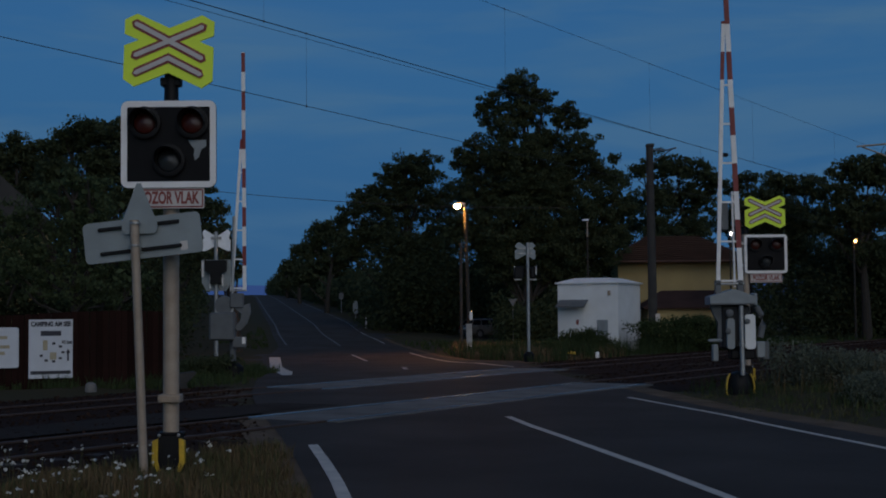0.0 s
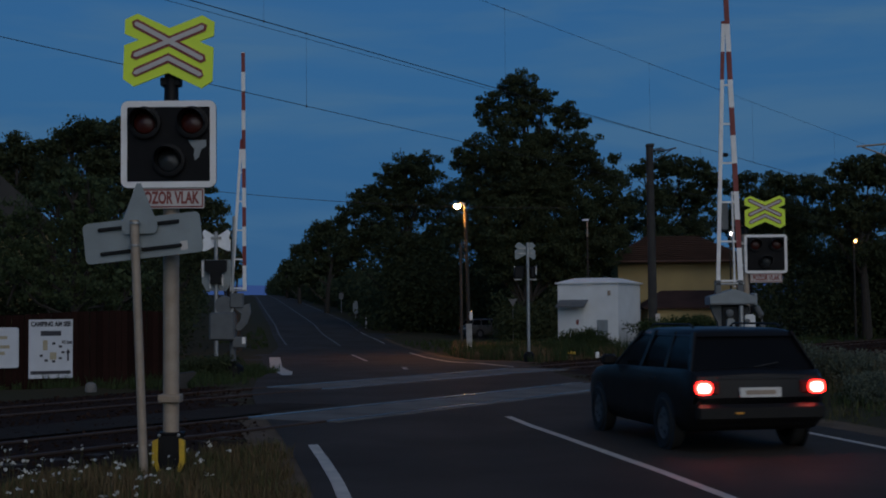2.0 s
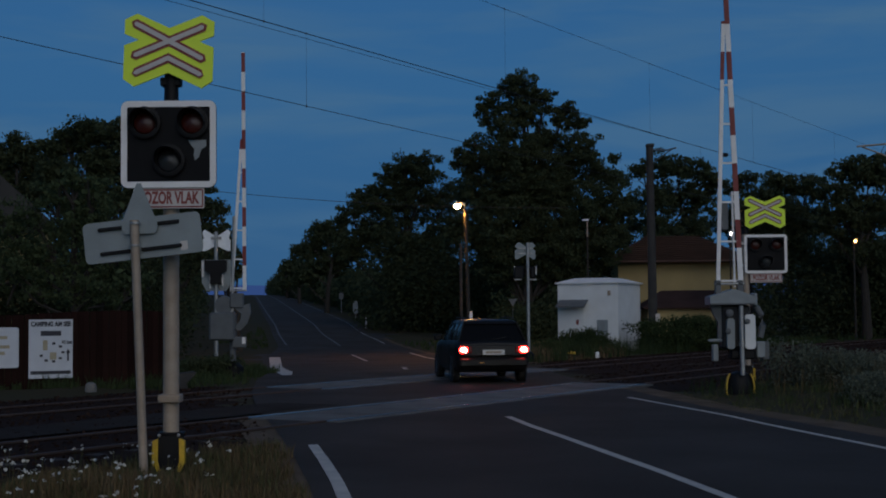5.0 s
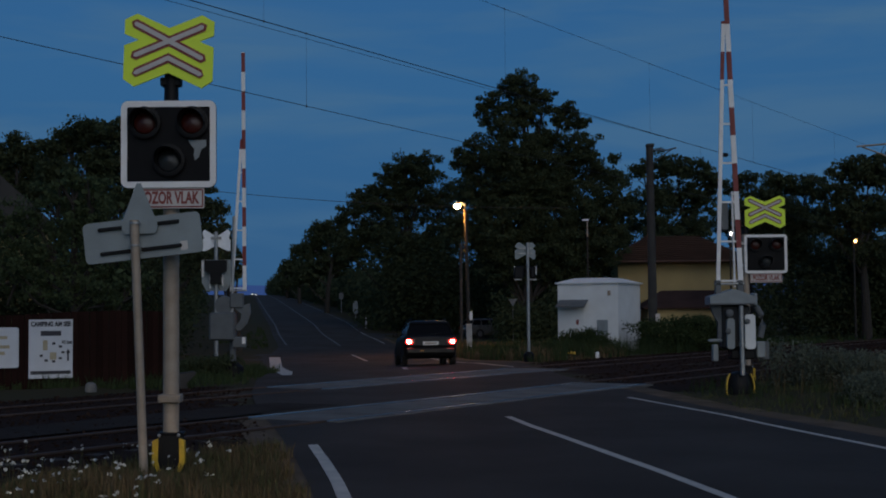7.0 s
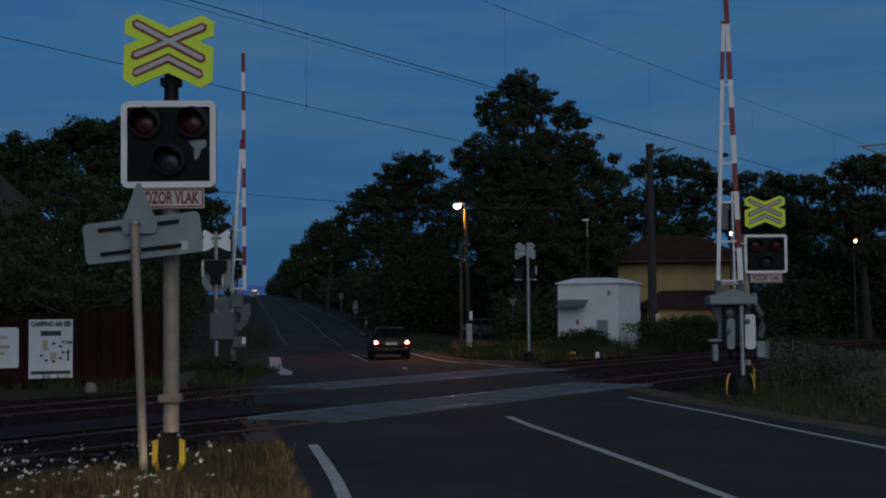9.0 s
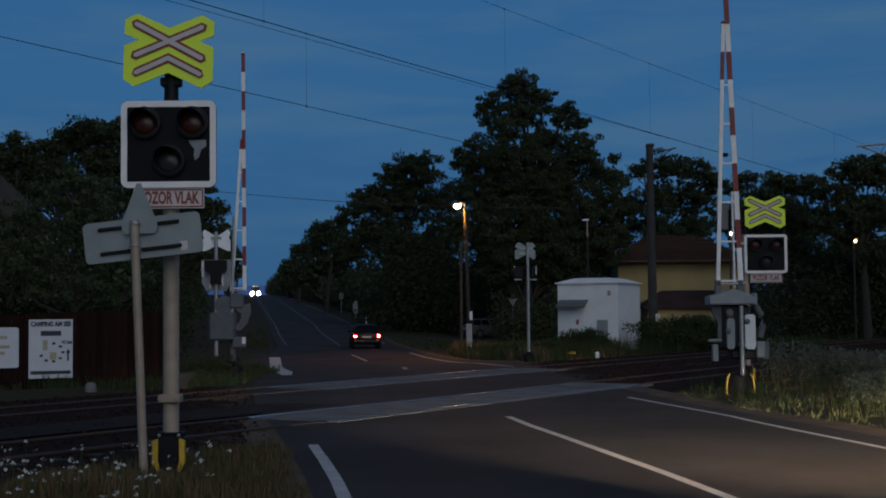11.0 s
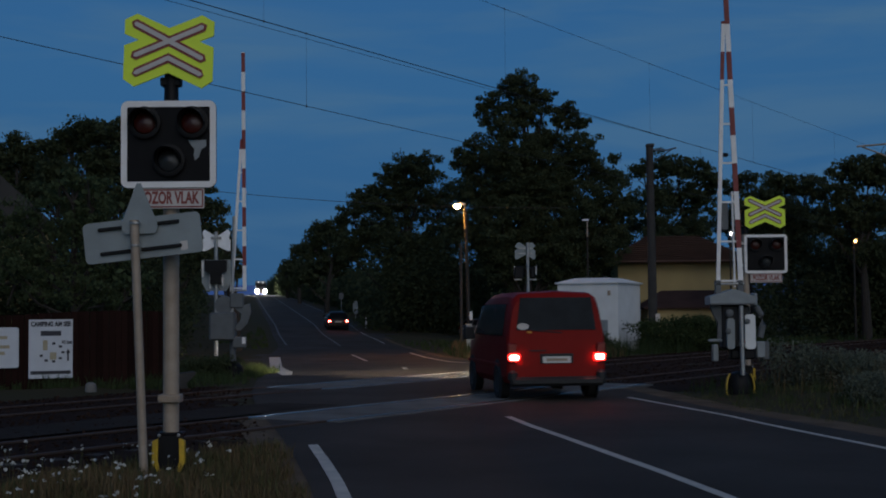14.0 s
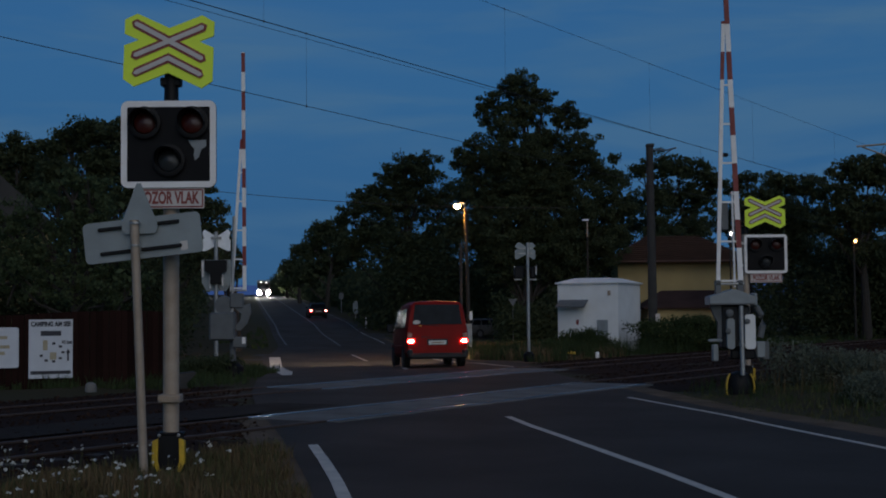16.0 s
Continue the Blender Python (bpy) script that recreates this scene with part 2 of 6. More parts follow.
# ================= mesh helpers =================
class Build:
    """Collects verts and faces of one part."""

    def __init__(self):
        self.v, self.f = [], []

    def add(self, verts, faces, m=None):
        o = len(self.v)
        self.v += [tuple(m @ Vector(p)) if m else tuple(p) for p in verts]
        self.f += [tuple(i + o for i in f) for f in faces]
        return self

    def box(self, c, s, m=None, bev=0.0):
        hx, hy, hz = (k / 2 for k in s)
        if bev:
            b = min(bev, hx * 0.9, hy * 0.9, hz * 0.9)
            ring = [(hx - b, hy), (hx, hy - b), (hx, -hy + b), (hx - b, -hy), (-hx + b, -hy), (-hx, -hy + b), (-hx, hy - b), (-hx + b, hy)]
            inner = [(x * (hx - b) / hx, y * (hy - b) / hy) for x, y in ring]
            vs = []
            for r, z in ((inner, -hz), (ring, -hz + b), (ring, hz - b), (inner, hz)):
                vs += [(c[0] + x, c[1] + y, c[2] + z) for x, y in r]
            fs = [tuple(range(8)), tuple(range(31, 23, -1))]
            for k in range(3):
                for i in range(8):
                    j = (i + 1) % 8
                    fs.append((k * 8 + j, k * 8 + i, k * 8 + 8 + i, k * 8 + 8 + j))
            return self.add(vs, fs, m)
        vs = [(c[0] + x * hx, c[1] + y * hy, c[2] + z * hz) for z in (-1, 1) for x, y in ((-1, -1), (1, -1), (1, 1), (-1, 1))]
        return self.add(vs, [(3, 2, 1, 0), (4, 5, 6, 7), (0, 1, 5, 4), (1, 2, 6, 5), (2, 3, 7, 6), (3, 0, 4, 7)], m)

    def cyl(self, p0, p1, r0, r1=None, n=14, cap=True):
        p0, p1 = Vector(p0), Vector(p1)
        r1 = r0 if r1 is None else r1
        q = (p1 - p0).to_track_quat("Z", "Y")
        vs = []
        for p, r in ((p0, r0), (p1, r1)):
            vs += [tuple(p + q @ Vector((r * math.cos(2 * math.pi * i / n), r * math.sin(2 * math.pi * i / n), 0))) for i in range(n)]
        fs = [(i, (i + 1) % n, n + (i + 1) % n, n + i) for i in range(n)]
        if cap:
            fs += [tuple(range(n - 1, -1, -1)), tuple(range(n, 2 * n))]
        return self.add(vs, fs)

    def tube(self, pts, r, n=6):
        """One bent round bar through pts."""
        pts = [Vector(p) for p in pts]
        rings = []
        for i, p in enumerate(pts):
            q = (pts[min(i + 1, len(pts) - 1)] - pts[max(i - 1, 0)]).to_track_quat("Z", "Y")
            rings.append([tuple(p + q @ Vector((r * math.cos(2 * math.pi * j / n), r * math.sin(2 * math.pi * j / n), 0))) for j in range(n)])
        return self.loft(rings)

    def lathe(self, prof, n=20, m=None, cap=True):
        """prof: (radius, height) pairs round the local z axis."""
        vs = [(r * math.cos(2 * math.pi * i / n), r * math.sin(2 * math.pi * i / n), z) for r, z in prof for i in range(n)]
        fs = [(k * n + i, k * n + (i + 1) % n, (k + 1) * n + (i + 1) % n, (k + 1) * n + i) for k in range(len(prof) - 1) for i in range(n)]
        if cap:
            fs += [tuple(range(n - 1, -1, -1)), tuple(range((len(prof) - 1) * n, len(prof) * n))]
        return self.add(vs, fs, m)

    def prism(self, poly, y0, y1, m=None):
        """A flat outline in x, z, from y0 to y1 deep."""
        k = len(poly)
        vs = [(x, y0, z) for x, z in poly] + [(x, y1, z) for x, z in poly]
        fs = [tuple(range(k)), tuple(range(2 * k - 1, k - 1, -1))] + [((i + 1) % k, i, k + i, k + (i + 1) % k) for i in range(k)]
        return self.add(vs, fs, m)

    def loft(self, rings, close=True, caps=True):
        k = len(rings[0])
        vs = [p for r in rings for p in r]
        fs = []
        for a in range(len(rings) - 1):
            for i in range(k if close else k - 1):
                j = (i + 1) % k
                fs.append((a * k + i, a * k + j, (a + 1) * k + j, (a + 1) * k + i))
        if caps:
            fs += [tuple(range(k - 1, -1, -1)), tuple(range((len(rings) - 1) * k, len(rings) * k))]
        return self.add(vs, fs)


def mesh_of(name, b, material, smooth=None):
    me = bpy.data.meshes.new(name)
    me.from_pydata(b.v, [], b.f)
    bm = bmesh.new()
    bm.from_mesh(me)
    if len(bm.faces) < 20000:
        bmesh.ops.recalc_face_normals(bm, faces=bm.faces)
    bm.to_mesh(me)
    bm.free()
    me.materials.append(material)
    if smooth is not None:
        me.shade_smooth()
        me.set_sharp_from_angle(angle=radians(smooth))
    return me


def part(name, b, material, parent=None, label="", smooth=35):
    """One mesh object under a thing or a part."""
    ob = new(name, mesh_of(name, b, material, smooth))
    ob.parent = parent
    return tagged(ob, label)


def thing(name, m, label, category, group="", kind=""):
    e = new(name)
    e.empty_display_size = 0.2
    e.matrix_basis = m
    return tagged(e, label, category, group, kind)


def piece(name, me, parent, m=None):
    ob = new(name, me)
    ob.parent = parent
    if m is not None:
        ob.matrix_basis = m
    return ob


def rounded(w, h, r, n=5, cx=0.0, cz=0.0):
    """Outline of a rounded rectangle in x, z."""
    out = []
    for sx, sz, a0 in ((1, 1, 0), (-1, 1, 90), (-1, -1, 180), (1, -1, 270)):
        for i in range(n + 1):
            a = radians(a0 + 90 * i / n)
            out.append((cx + sx * (w / 2 - r) + r * math.cos(a), cz + sz * (h / 2 - r) + r * math.sin(a)))
    return out


def words(body, size, m, material, parent, name, label="", width=0.0, bold=0.0):
    """Raised lettering in the built-in font, as a mesh, facing -y."""
    cu = bpy.data.curves.new(name, "FONT")
    cu.body, cu.size, cu.extrude, cu.align_x, cu.align_y = body, size, 0.002, "CENTER", "CENTER"
    cu.offset = bold
    tmp = bpy.data.objects.new(name, cu)
    scene.collection.objects.link(tmp)
    dg = bpy.context.evaluated_depsgraph_get()
    me = bpy.data.meshes.new_from_object(tmp.evaluated_get(dg))
    bpy.data.objects.remove(tmp)
    xs = [v.co.x for v in me.vertices]
    k = width / (max(xs) - min(xs)) if width else 1.0
    me.transform(m @ pose(0, 0, 0, 90) @ Matrix.Diagonal((k, 1, 1, 1)))
    me.materials.clear()
    me.materials.append(material)
    ob = new(name, me)
    ob.parent = parent
    return tagged(ob, label)


# ================= lie of the land =================
TRK = Vector((0.60, 0.80))           # along the terrain profile's level lines
NRM = Vector((-0.80, 0.60))          # across them, away from the camera
MID = Vector((-0.08, 30.33))         # origin of the terrain profile
RAIL_MID = Vector((0.17, 29.60))     # midway between the two tracks, on the road
RAIL_T = Vector((0.535, 0.845))      # along the rails
RAIL_N = Vector((-0.845, 0.535))     # across the rails
NEAR, FAR = -2.65, 2.65
PROF_D = [-400, -12, -7.6, -4.9, 5.2, 8, 10.2, 12.7, 15.6, 19.8, 34, 38, 41.4, 46, 50, 53.4, 57.9, 61, 67.8, 168, 187, 209, 237, 270, 500, 3000]
PROF_Z = [0, 0, 0, 0.05, 0.07, 0.0, -0.1, -0.2, -0.29, -0.36, -0.38, -0.27, -0.12, 0.03, 0.2, 0.42, 0.8, 0.98, 1.3, 5.2, 5.85, 6.5, 7.0, 7.2, 3.0, 0.0]
MIDLINE_Y = [-60, -10, 0, 6, 11.9, 13.9, 16, 18.4, 21.5, 25, 28.5, 33, 39, 43.5, 52, 60, 68, 84, 98, 110, 127, 264, 321, 374, 470]
MIDLINE_X = [7.2, 4.7, 3.95, 3.4, 2.71, 2.42, 2.07, 1.63, 1.01, 0.36, -0.2, -0.72, -1.08, -1.35, -2.5, -3.55, -4.6, -6.4, -8.5, -10.3, -12.9, -33.0, -41.9, -49.8, -65]


def across(x, y):
    return (x - MID.x) * NRM.x + (y - MID.y) * NRM.y


def land(x, y):
    return float(np.interp(across(x, y), PROF_D, PROF_Z))


def road_x(y):
    return float(np.interp(y, MIDLINE_Y, MIDLINE_X))


def on_level(s, d):
    p = MID + TRK * s + NRM * d
    return p.x, p.y


def on_track(s, d):
    p = RAIL_MID + RAIL_T * s + RAIL_N * d
    return p.x, p.y


def rail_d(x, y):
    return (x - RAIL_MID.x) * RAIL_N.x + (y - RAIL_MID.y) * RAIL_N.y


def soil(x, y):
    """Height of the soil: the land, a little below the carriageway and hummocky away from it."""
    e = abs(x - road_x(y)) - 3.9
    d = across(x, y)
    k = min(max(e / 2.5, 0), 1) * min(max((abs(abs(rail_d(x, y)) - 2.65) - 2.4) / 2, 0), 1)
    if d > 30 and x > 0:
        k *= 0.3
    bumpy = 0.10 + 0.10 * noise.noise((x * 0.35, y * 0.35, 0.0)) + 0.05 * noise.noise((x * 1.3, y * 1.3, 5.0))
    far = min(max((abs(x) + abs(y) - 120) / 200, 0), 1)
    return land(x, y) - 0.035 + k * bumpy * (1 - far)


def ground():
    us = sorted(set([round(v, 2) for v in np.concatenate([np.linspace(-45, 75, 200), np.linspace(75, 400, 40)[1:], -np.linspace(45, 400, 40)[1:], [500, 700, 1000, 1500, 2500, 4000, -500, -700, -1000, -1500, -2500, -4000]])]))
    ds = sorted(set([round(v, 2) for v in np.concatenate([np.linspace(-40, 50, 150), np.linspace(50, 300, 80)[1:], [-60, -90, -150, -300, -700, -1500, -3000, 350, 400, 500, 700, 1000, 1600, 2500, 4000]])]))
    b = Build()
    for d in ds:
        for u in us:
            x, y = on_level(u, d)
            b.v.append((x, y, soil(x, y)))
    k = len(us)
    b.f = [(a * k + i, a * k + i + 1, (a + 1) * k + i + 1, (a + 1) * k + i) for a in range(len(ds) - 1) for i in range(k - 1)]
    tagged(part("ground", b, GROUND, None, smooth=180), "dusky meadow soil with sparse dry grass", "ground", kind="structure")


def ribbon(b, ys, left, right, lift):
    """A strip along the road between two offsets from its middle."""
    o = len(b.v)
    for y in ys:
        x0, dx = road_x(y), (road_x(y + 1) - road_x(y - 1)) / 2
        s = 1 / math.sqrt(1 + dx * dx)
        for off in (left(y) if callable(left) else left, right(y) if callable(right) else right):
            px, py = x0 + off * s, y - off * dx * s
            b.v.append((px, py, land(px, py) + lift))
    for i in range(len(ys) - 1):
        b.f.append((o + 2 * i, o + 2 * i + 1, o + 2 * i + 3, o + 2 * i + 2))
    return b


def span(y0, y1, step=0.8):
    n = max(int(abs(y1 - y0) / step), 1)
    return [y0 + (y1 - y0) * i / n for i in range(n + 1)]


def roads():
    b = Build()
    ys = span(-60, 130, 0.7) + span(132, 470, 3)
    cols = [-1.0, -0.6, -0.2, 0.2, 0.6, 1.0]
    for a, c in zip(cols, cols[1:]):
        wide = lambda y, a: a * (3.8 + (0.6 * min(max((y - 34) / 14, 0), 1) * min(max((80 - y) / 14, 0), 1) if a < 0 else 0))
        ribbon(b, ys, lambda y, a=a: wide(y, a), lambda y, c=c: wide(y, c), 0.0)
    road = part("road", b, ASPHALT, None, smooth=180)
    tagged(road, "dark worn asphalt country road over the crossing", "road", kind="structure")
    b = Build()
    for side, d0, d1 in ((-1, 17.5, 23.5), (1, 41.5, 47.0)):
        for k in range(60):
            pts = []
            for s in (k, k + 1):
                for d in (d0, d1):
                    pts.append((s, d))
            quad = []
            for s, d in (pts[0], pts[1], pts[3], pts[2]):
                y_mid = 66 if side < 0 else 100
                w = 1 + max(0, 6 - s) * 0.12
                dm = (d0 + d1) / 2
                x, y = (road_x(y_mid) + side * (2.5 + s), y_mid + (d - dm) * 1.3 * w + (s * 0.35 if side > 0 else -s * 0.25))
                quad.append((x, y, land(x, y) - 0.008))
            b.add(quad, [(0, 1, 2, 3)])
    tagged(part("side_road", b, ASPHALT_OLD, None, smooth=180), "older grey asphalt side road joining the main road", "road", kind="structure")
    b = Build()
    ribbon(b, span(-20, 29.5), 3.62, lambda y: 4.45 + 0.25 * noise.noise((y * 0.5, 0, 0)), -0.006)
    ribbon(b, span(-20, 21.5), lambda y: -4.25 + 0.2 * noise.noise((y * 0.6, 3, 0)), -3.75, -0.006)
    ribbon(b, span(42.5, 96), 3.6, lambda y: 4.2 + 0.25 * noise.noise((y * 0.5, 0, 0)), -0.006)
    tagged(part("gravel_verge", b, GRAVEL, None, smooth=180), "pale gravel shoulder beside the asphalt", "verge", kind="structure")


def markings():
    def line(name, ys, a, c, m=PAINT, label="white painted road line"):
        tagged(part(name, ribbon(Build(), ys, a, c, 0.006), m, None, smooth=180), label, "road marking", "road markings", "structure")
    drift = lambda y: float(np.interp(y, [0, 12, 16, 20, 21.6], [-0.22, -0.215, -0.205, -0.12, -0.08]))
    edge = lambda y: float(np.interp(y, [0, 15.5, 18.2, 19.2, 20.5, 21.6, 22.8, 24.0, 25.0], [3.08, 3.10, 3.15, 3.20, 3.31, 3.34, 3.31, 3.21, 3.14]))
    kerb = lambda y: float(np.interp(y, [39.6, 41, 43, 46, 56, 63, 70, 95], [3.15, 2.80, 2.60, 2.50, 2.92, 3.05, 3.08, 3.22]))
    line("centre_line", span(-20, 21.2, 0.5), lambda y: drift(y) - 0.055, lambda y: drift(y) + 0.065)
    line("left_edge_line", span(-10, 17.6, 0.5), lambda y: -3.54 - 0.012 * min(17.5 - y, 6), lambda y: -3.41 - 0.012 * min(17.5 - y, 6))
    line("right_edge_line", span(-20, 25.0, 0.5), lambda y: edge(y) - 0.055, lambda y: edge(y) + 0.055)
    line("right_edge_line", span(39.6, 70, 0.5), lambda y: kerb(y) - 0.06, lambda y: kerb(y) + 0.06)
    line("right_edge_line", span(88, 106, 0.8), lambda y: kerb(y) - 0.05, lambda y: kerb(y) + 0.05, PAINT_WORN, "worn white edge line")
    line("right_edge_line", span(108, 360, 2), 3.15, 3.27, PAINT_FAINT, "worn white edge line")
    line("left_edge_line", span(84, 360, 2), -3.37, -3.25, PAINT_FAINT, "worn white edge line")
    for y0, y1 in ((39, 41.5), (58, 68)):
        line("centre_dash", span(y0, y1), -0.07, 0.07, PAINT_WORN, "worn white centre dash")
    line("centre_line", span(84, 360, 2), -0.07, 0.07, PAINT_FAINT, "worn white centre line")
    b = Build()
    ribbon(b, span(36.6, 52, 0.8), lambda y: float(np.interp(y, [36.6, 44, 52], [-3.42, -4.02, -4.12])), lambda y: float(np.interp(y, [36.6, 44, 52], [-3.14, -3.50, -3.66])), 0.006)
    ribbon(b, span(52, 65.4, 0.8), -4.12, lambda y: -3.66 + 0.005 * (y - 52), 0.006)
    tagged(part("edge_marking", b, PAINT, None, smooth=180), "short bent white marking at the road edge", "road marking", "road markings", "structure")


# ================= railway =================
def tracks():
    # stretch of each track that runs through the roadway
    CROSS = {NEAR: (-9.0, 2.5), FAR: (-2.2, 8.8)}
    for d in (NEAR, FAR):
        x, y = on_track(0, d)
        a = -math.degrees(math.atan2(RAIL_T.x, RAIL_T.y))
        tr = thing("railway_track", pose(x, y, land(x, y), 0, 0, a), "rusty railway track on dark ballast, rails sunk at the crossing", "railway track", "railway tracks", "structure")
        # local: y along the track, x across
        b = Build()
        rng = random.Random(int(d * 10))
        cols = [(-2.62, -0.029), (-2.1, -0.022), (-1.5, -0.014), (0, -0.014), (1.5, -0.014), (2.1, -0.022), (2.62, -0.029)]
        base = land(x, y)
        for k in range(131):
            for cx, off in cols:
                px, py = on_track(-50.0 + k, d - cx)
                sunk = 0.05 if abs(px - road_x(py)) < 4.3 else 0.0
                b.v.append((cx, -50.0 + k, land(px, py) - base + off - sunk + 0.004 * noise.noise((cx, k * 0.7, d))))
        n = len(cols)
        b.f = [(r_ * n + i, r_ * n + i + 1, (r_ + 1) * n + i + 1, (r_ + 1) * n + i) for r_ in range(130) for i in range(n - 1)]
        part("ballast_bed", b, BALLAST_BED, tr, smooth=180)
        lo, hi = CROSS[d]
        b = Build()
        for _ in range(13000):
            yy = rng.uniform(-40, 45)
            if lo - 0.3 < yy < hi + 0.3:
                continue
            xx = rng.uniform(-2.5, 2.5)
            s = rng.uniform(0.025, 0.05)
            px, py = on_track(yy, d - xx)
            if abs(px - road_x(py)) < 4.0:
                continue
            z0 = land(px, py) - base - 0.012 - max(abs(xx) - 1.6, 0) * 0.009
            p = [Vector((rng.uniform(-1, 1), rng.uniform(-1, 1), rng.uniform(-0.5, 0.9))).normalized() * s for _ in range(4)]
            b.add([(xx + q.x, yy + q.y, z0 + q.z) for q in p], [(0, 1, 2), (0, 3, 1), (1, 3, 2), (2, 3, 0)])
        tagged(part("ballast_stones", b, BALLAST, tr, smooth=None), kind="stuff")
        sl = mesh_of("sleeper", Build().box((0, 0, 0), (2.4, 0.24, 0.12), bev=0.02), SLEEPER)
        for k in range(-60, 75):
            yy = k * 0.6
            if lo - 0.1 < yy < hi + 0.1:
                continue
            piece("sleeper", sl, tr, pose(0, yy, -0.088))
        for sx in (-0.755, 0.755):
            for y0, y1 in ((-50, lo), (hi, 80)):
                b = Build().prism([(-0.07, 0), (0.07, 0), (0.012, 0.04), (0.012, 0.11), (-0.012, 0.11), (-0.012, 0.04)], y0, y1)
                r = part("rail", b, RAIL, tr, smooth=None)
                r.location = (sx, 0, -0.118)
                part("rail_head", Build().box((0, (y0 + y1) / 2, 0.125), (0.07, y1 - y0, 0.035), bev=0.008), RAILTOP, r)
            part("rail_head", Build().box((sx, (lo + hi) / 2, -0.004), (0.07, hi - lo, 0.03), bev=0.006), RAILHEAD, tr, "polished rail head flush with the crossing deck")
        # concrete crossing panels between and beside the rails
        n = 10
        L = (hi - lo) / n
        for x0, x1 in ((-0.99, -0.80), (-0.70, 0.70), (0.80, 0.99)):
            me = mesh_of("panel", Build().box((0, 0, 0), (x1 - x0, L - 0.02, 0.06), bev=0.008), CONCRETE)
            for k in range(n):
                piece("panel", me, tr, pose((x0 + x1) / 2, lo + L * (k + 0.5), -0.025 + 0.002 * noise.noise((k * 1.7, x0, d))))


def cess():
    """The trodden strip of grey gravel between the tracks."""
    b = Build()
    for k in range(46):
        q = []
        for s in (-52 + k, -51 + k):
            j = 0.18 * noise.noise((s * 0.6, 2.0, 0.0))
            q += [(s, -1.45 + j), (s, 0.05 - j)]
        b.add([(*on_track(s, d), 0.062) for s, d in (q[0], q[1], q[3], q[2])], [(0, 1, 2, 3)])
    tagged(part("gravel_path", b, CESS, None, smooth=180), "trodden strip of grey gravel between the tracks", "path", kind="structure")


# ================= crossing signals =================
def cross_parts(root, z, front, tilt=0.0):
    """The double St Andrew's cross on its fluorescent backing. front: faces -y."""
    half = [(0, 0.235), (0.33, 0.375), (0.455, 0.31), (0.455, 0.165), (0.31, 0.105), (0.455, 0.045), (0.455, -0.30), (0.345, -0.375), (0, -0.225)]
    outline = half + [(-x, q) for x, q in half[-2:0:-1]]
    back = part("backing_board", Build().prism([(x, z + q) for x, q in outline], -0.012, 0.012), FLUO if front else ALU_BRIGHT, root, "fluorescent yellow-green backing board" if front else "bare aluminium back of the cross sign")
    back.matrix_basis = pose(0, 0, z, 0, tilt, 0) @ pose(0, 0, -z)
    if not front:
        b = Build().box((0, -0.03, z + 0.02), (0.75, 0.03, 0.04)).box((0, -0.03, z - 0.12), (0.75, 0.03, 0.04))
        part("stiffener", b, STEEL, back)
        return

    def bar(p, q, wid):
        p, q = Vector(p), Vector(q)
        t = (q - p).normalized()
        s = Vector((-t.y, t.x)) * wid
        e = t * wid * 0.8
        return [p + s, p - e, p - s, q - s, q + e, q + s]

    def strokes(wid, y0, y1, cut):
        b = Build()
        for a, c in (((-0.35 + cut, 0.275 - cut * 0.47), (0.35 - cut, -0.075 + cut * 0.47)), ((0.35 - cut, 0.255 - cut * 0.47), (-0.35 + cut, -0.06 + cut * 0.47))):
            b.prism([(v.x, z + v.y) for v in bar(a, c, wid)], y0, y1)
            y0, y1 = y0 - 0.0015, y1 - 0.0015
        for sx in (-1, 1):
            v = [(0, -0.075 + wid * 1.08), (0, -0.075 - wid * 1.08), (sx * (0.33 - cut), -0.235 - wid * 0.9), (sx * (0.365 - cut), -0.235 - wid * 0.2), (sx * (0.345 - cut), -0.235 + wid * 1.0)]
            b.prism([(x, z + q) for x, q in v], y0 - 0.001 * (sx + 1), y1 - 0.001 * (sx + 1))
        return b
    part("cross_border", strokes(0.047, -0.018, -0.0135, 0.0), SIGNRED, back, "faded dark red border of the double cross", smooth=None)
    part("cross_face", strokes(0.023, -0.026, -0.0215, 0.012), SIGNWHITE, back, "greyed white bars of the double cross", smooth=None)


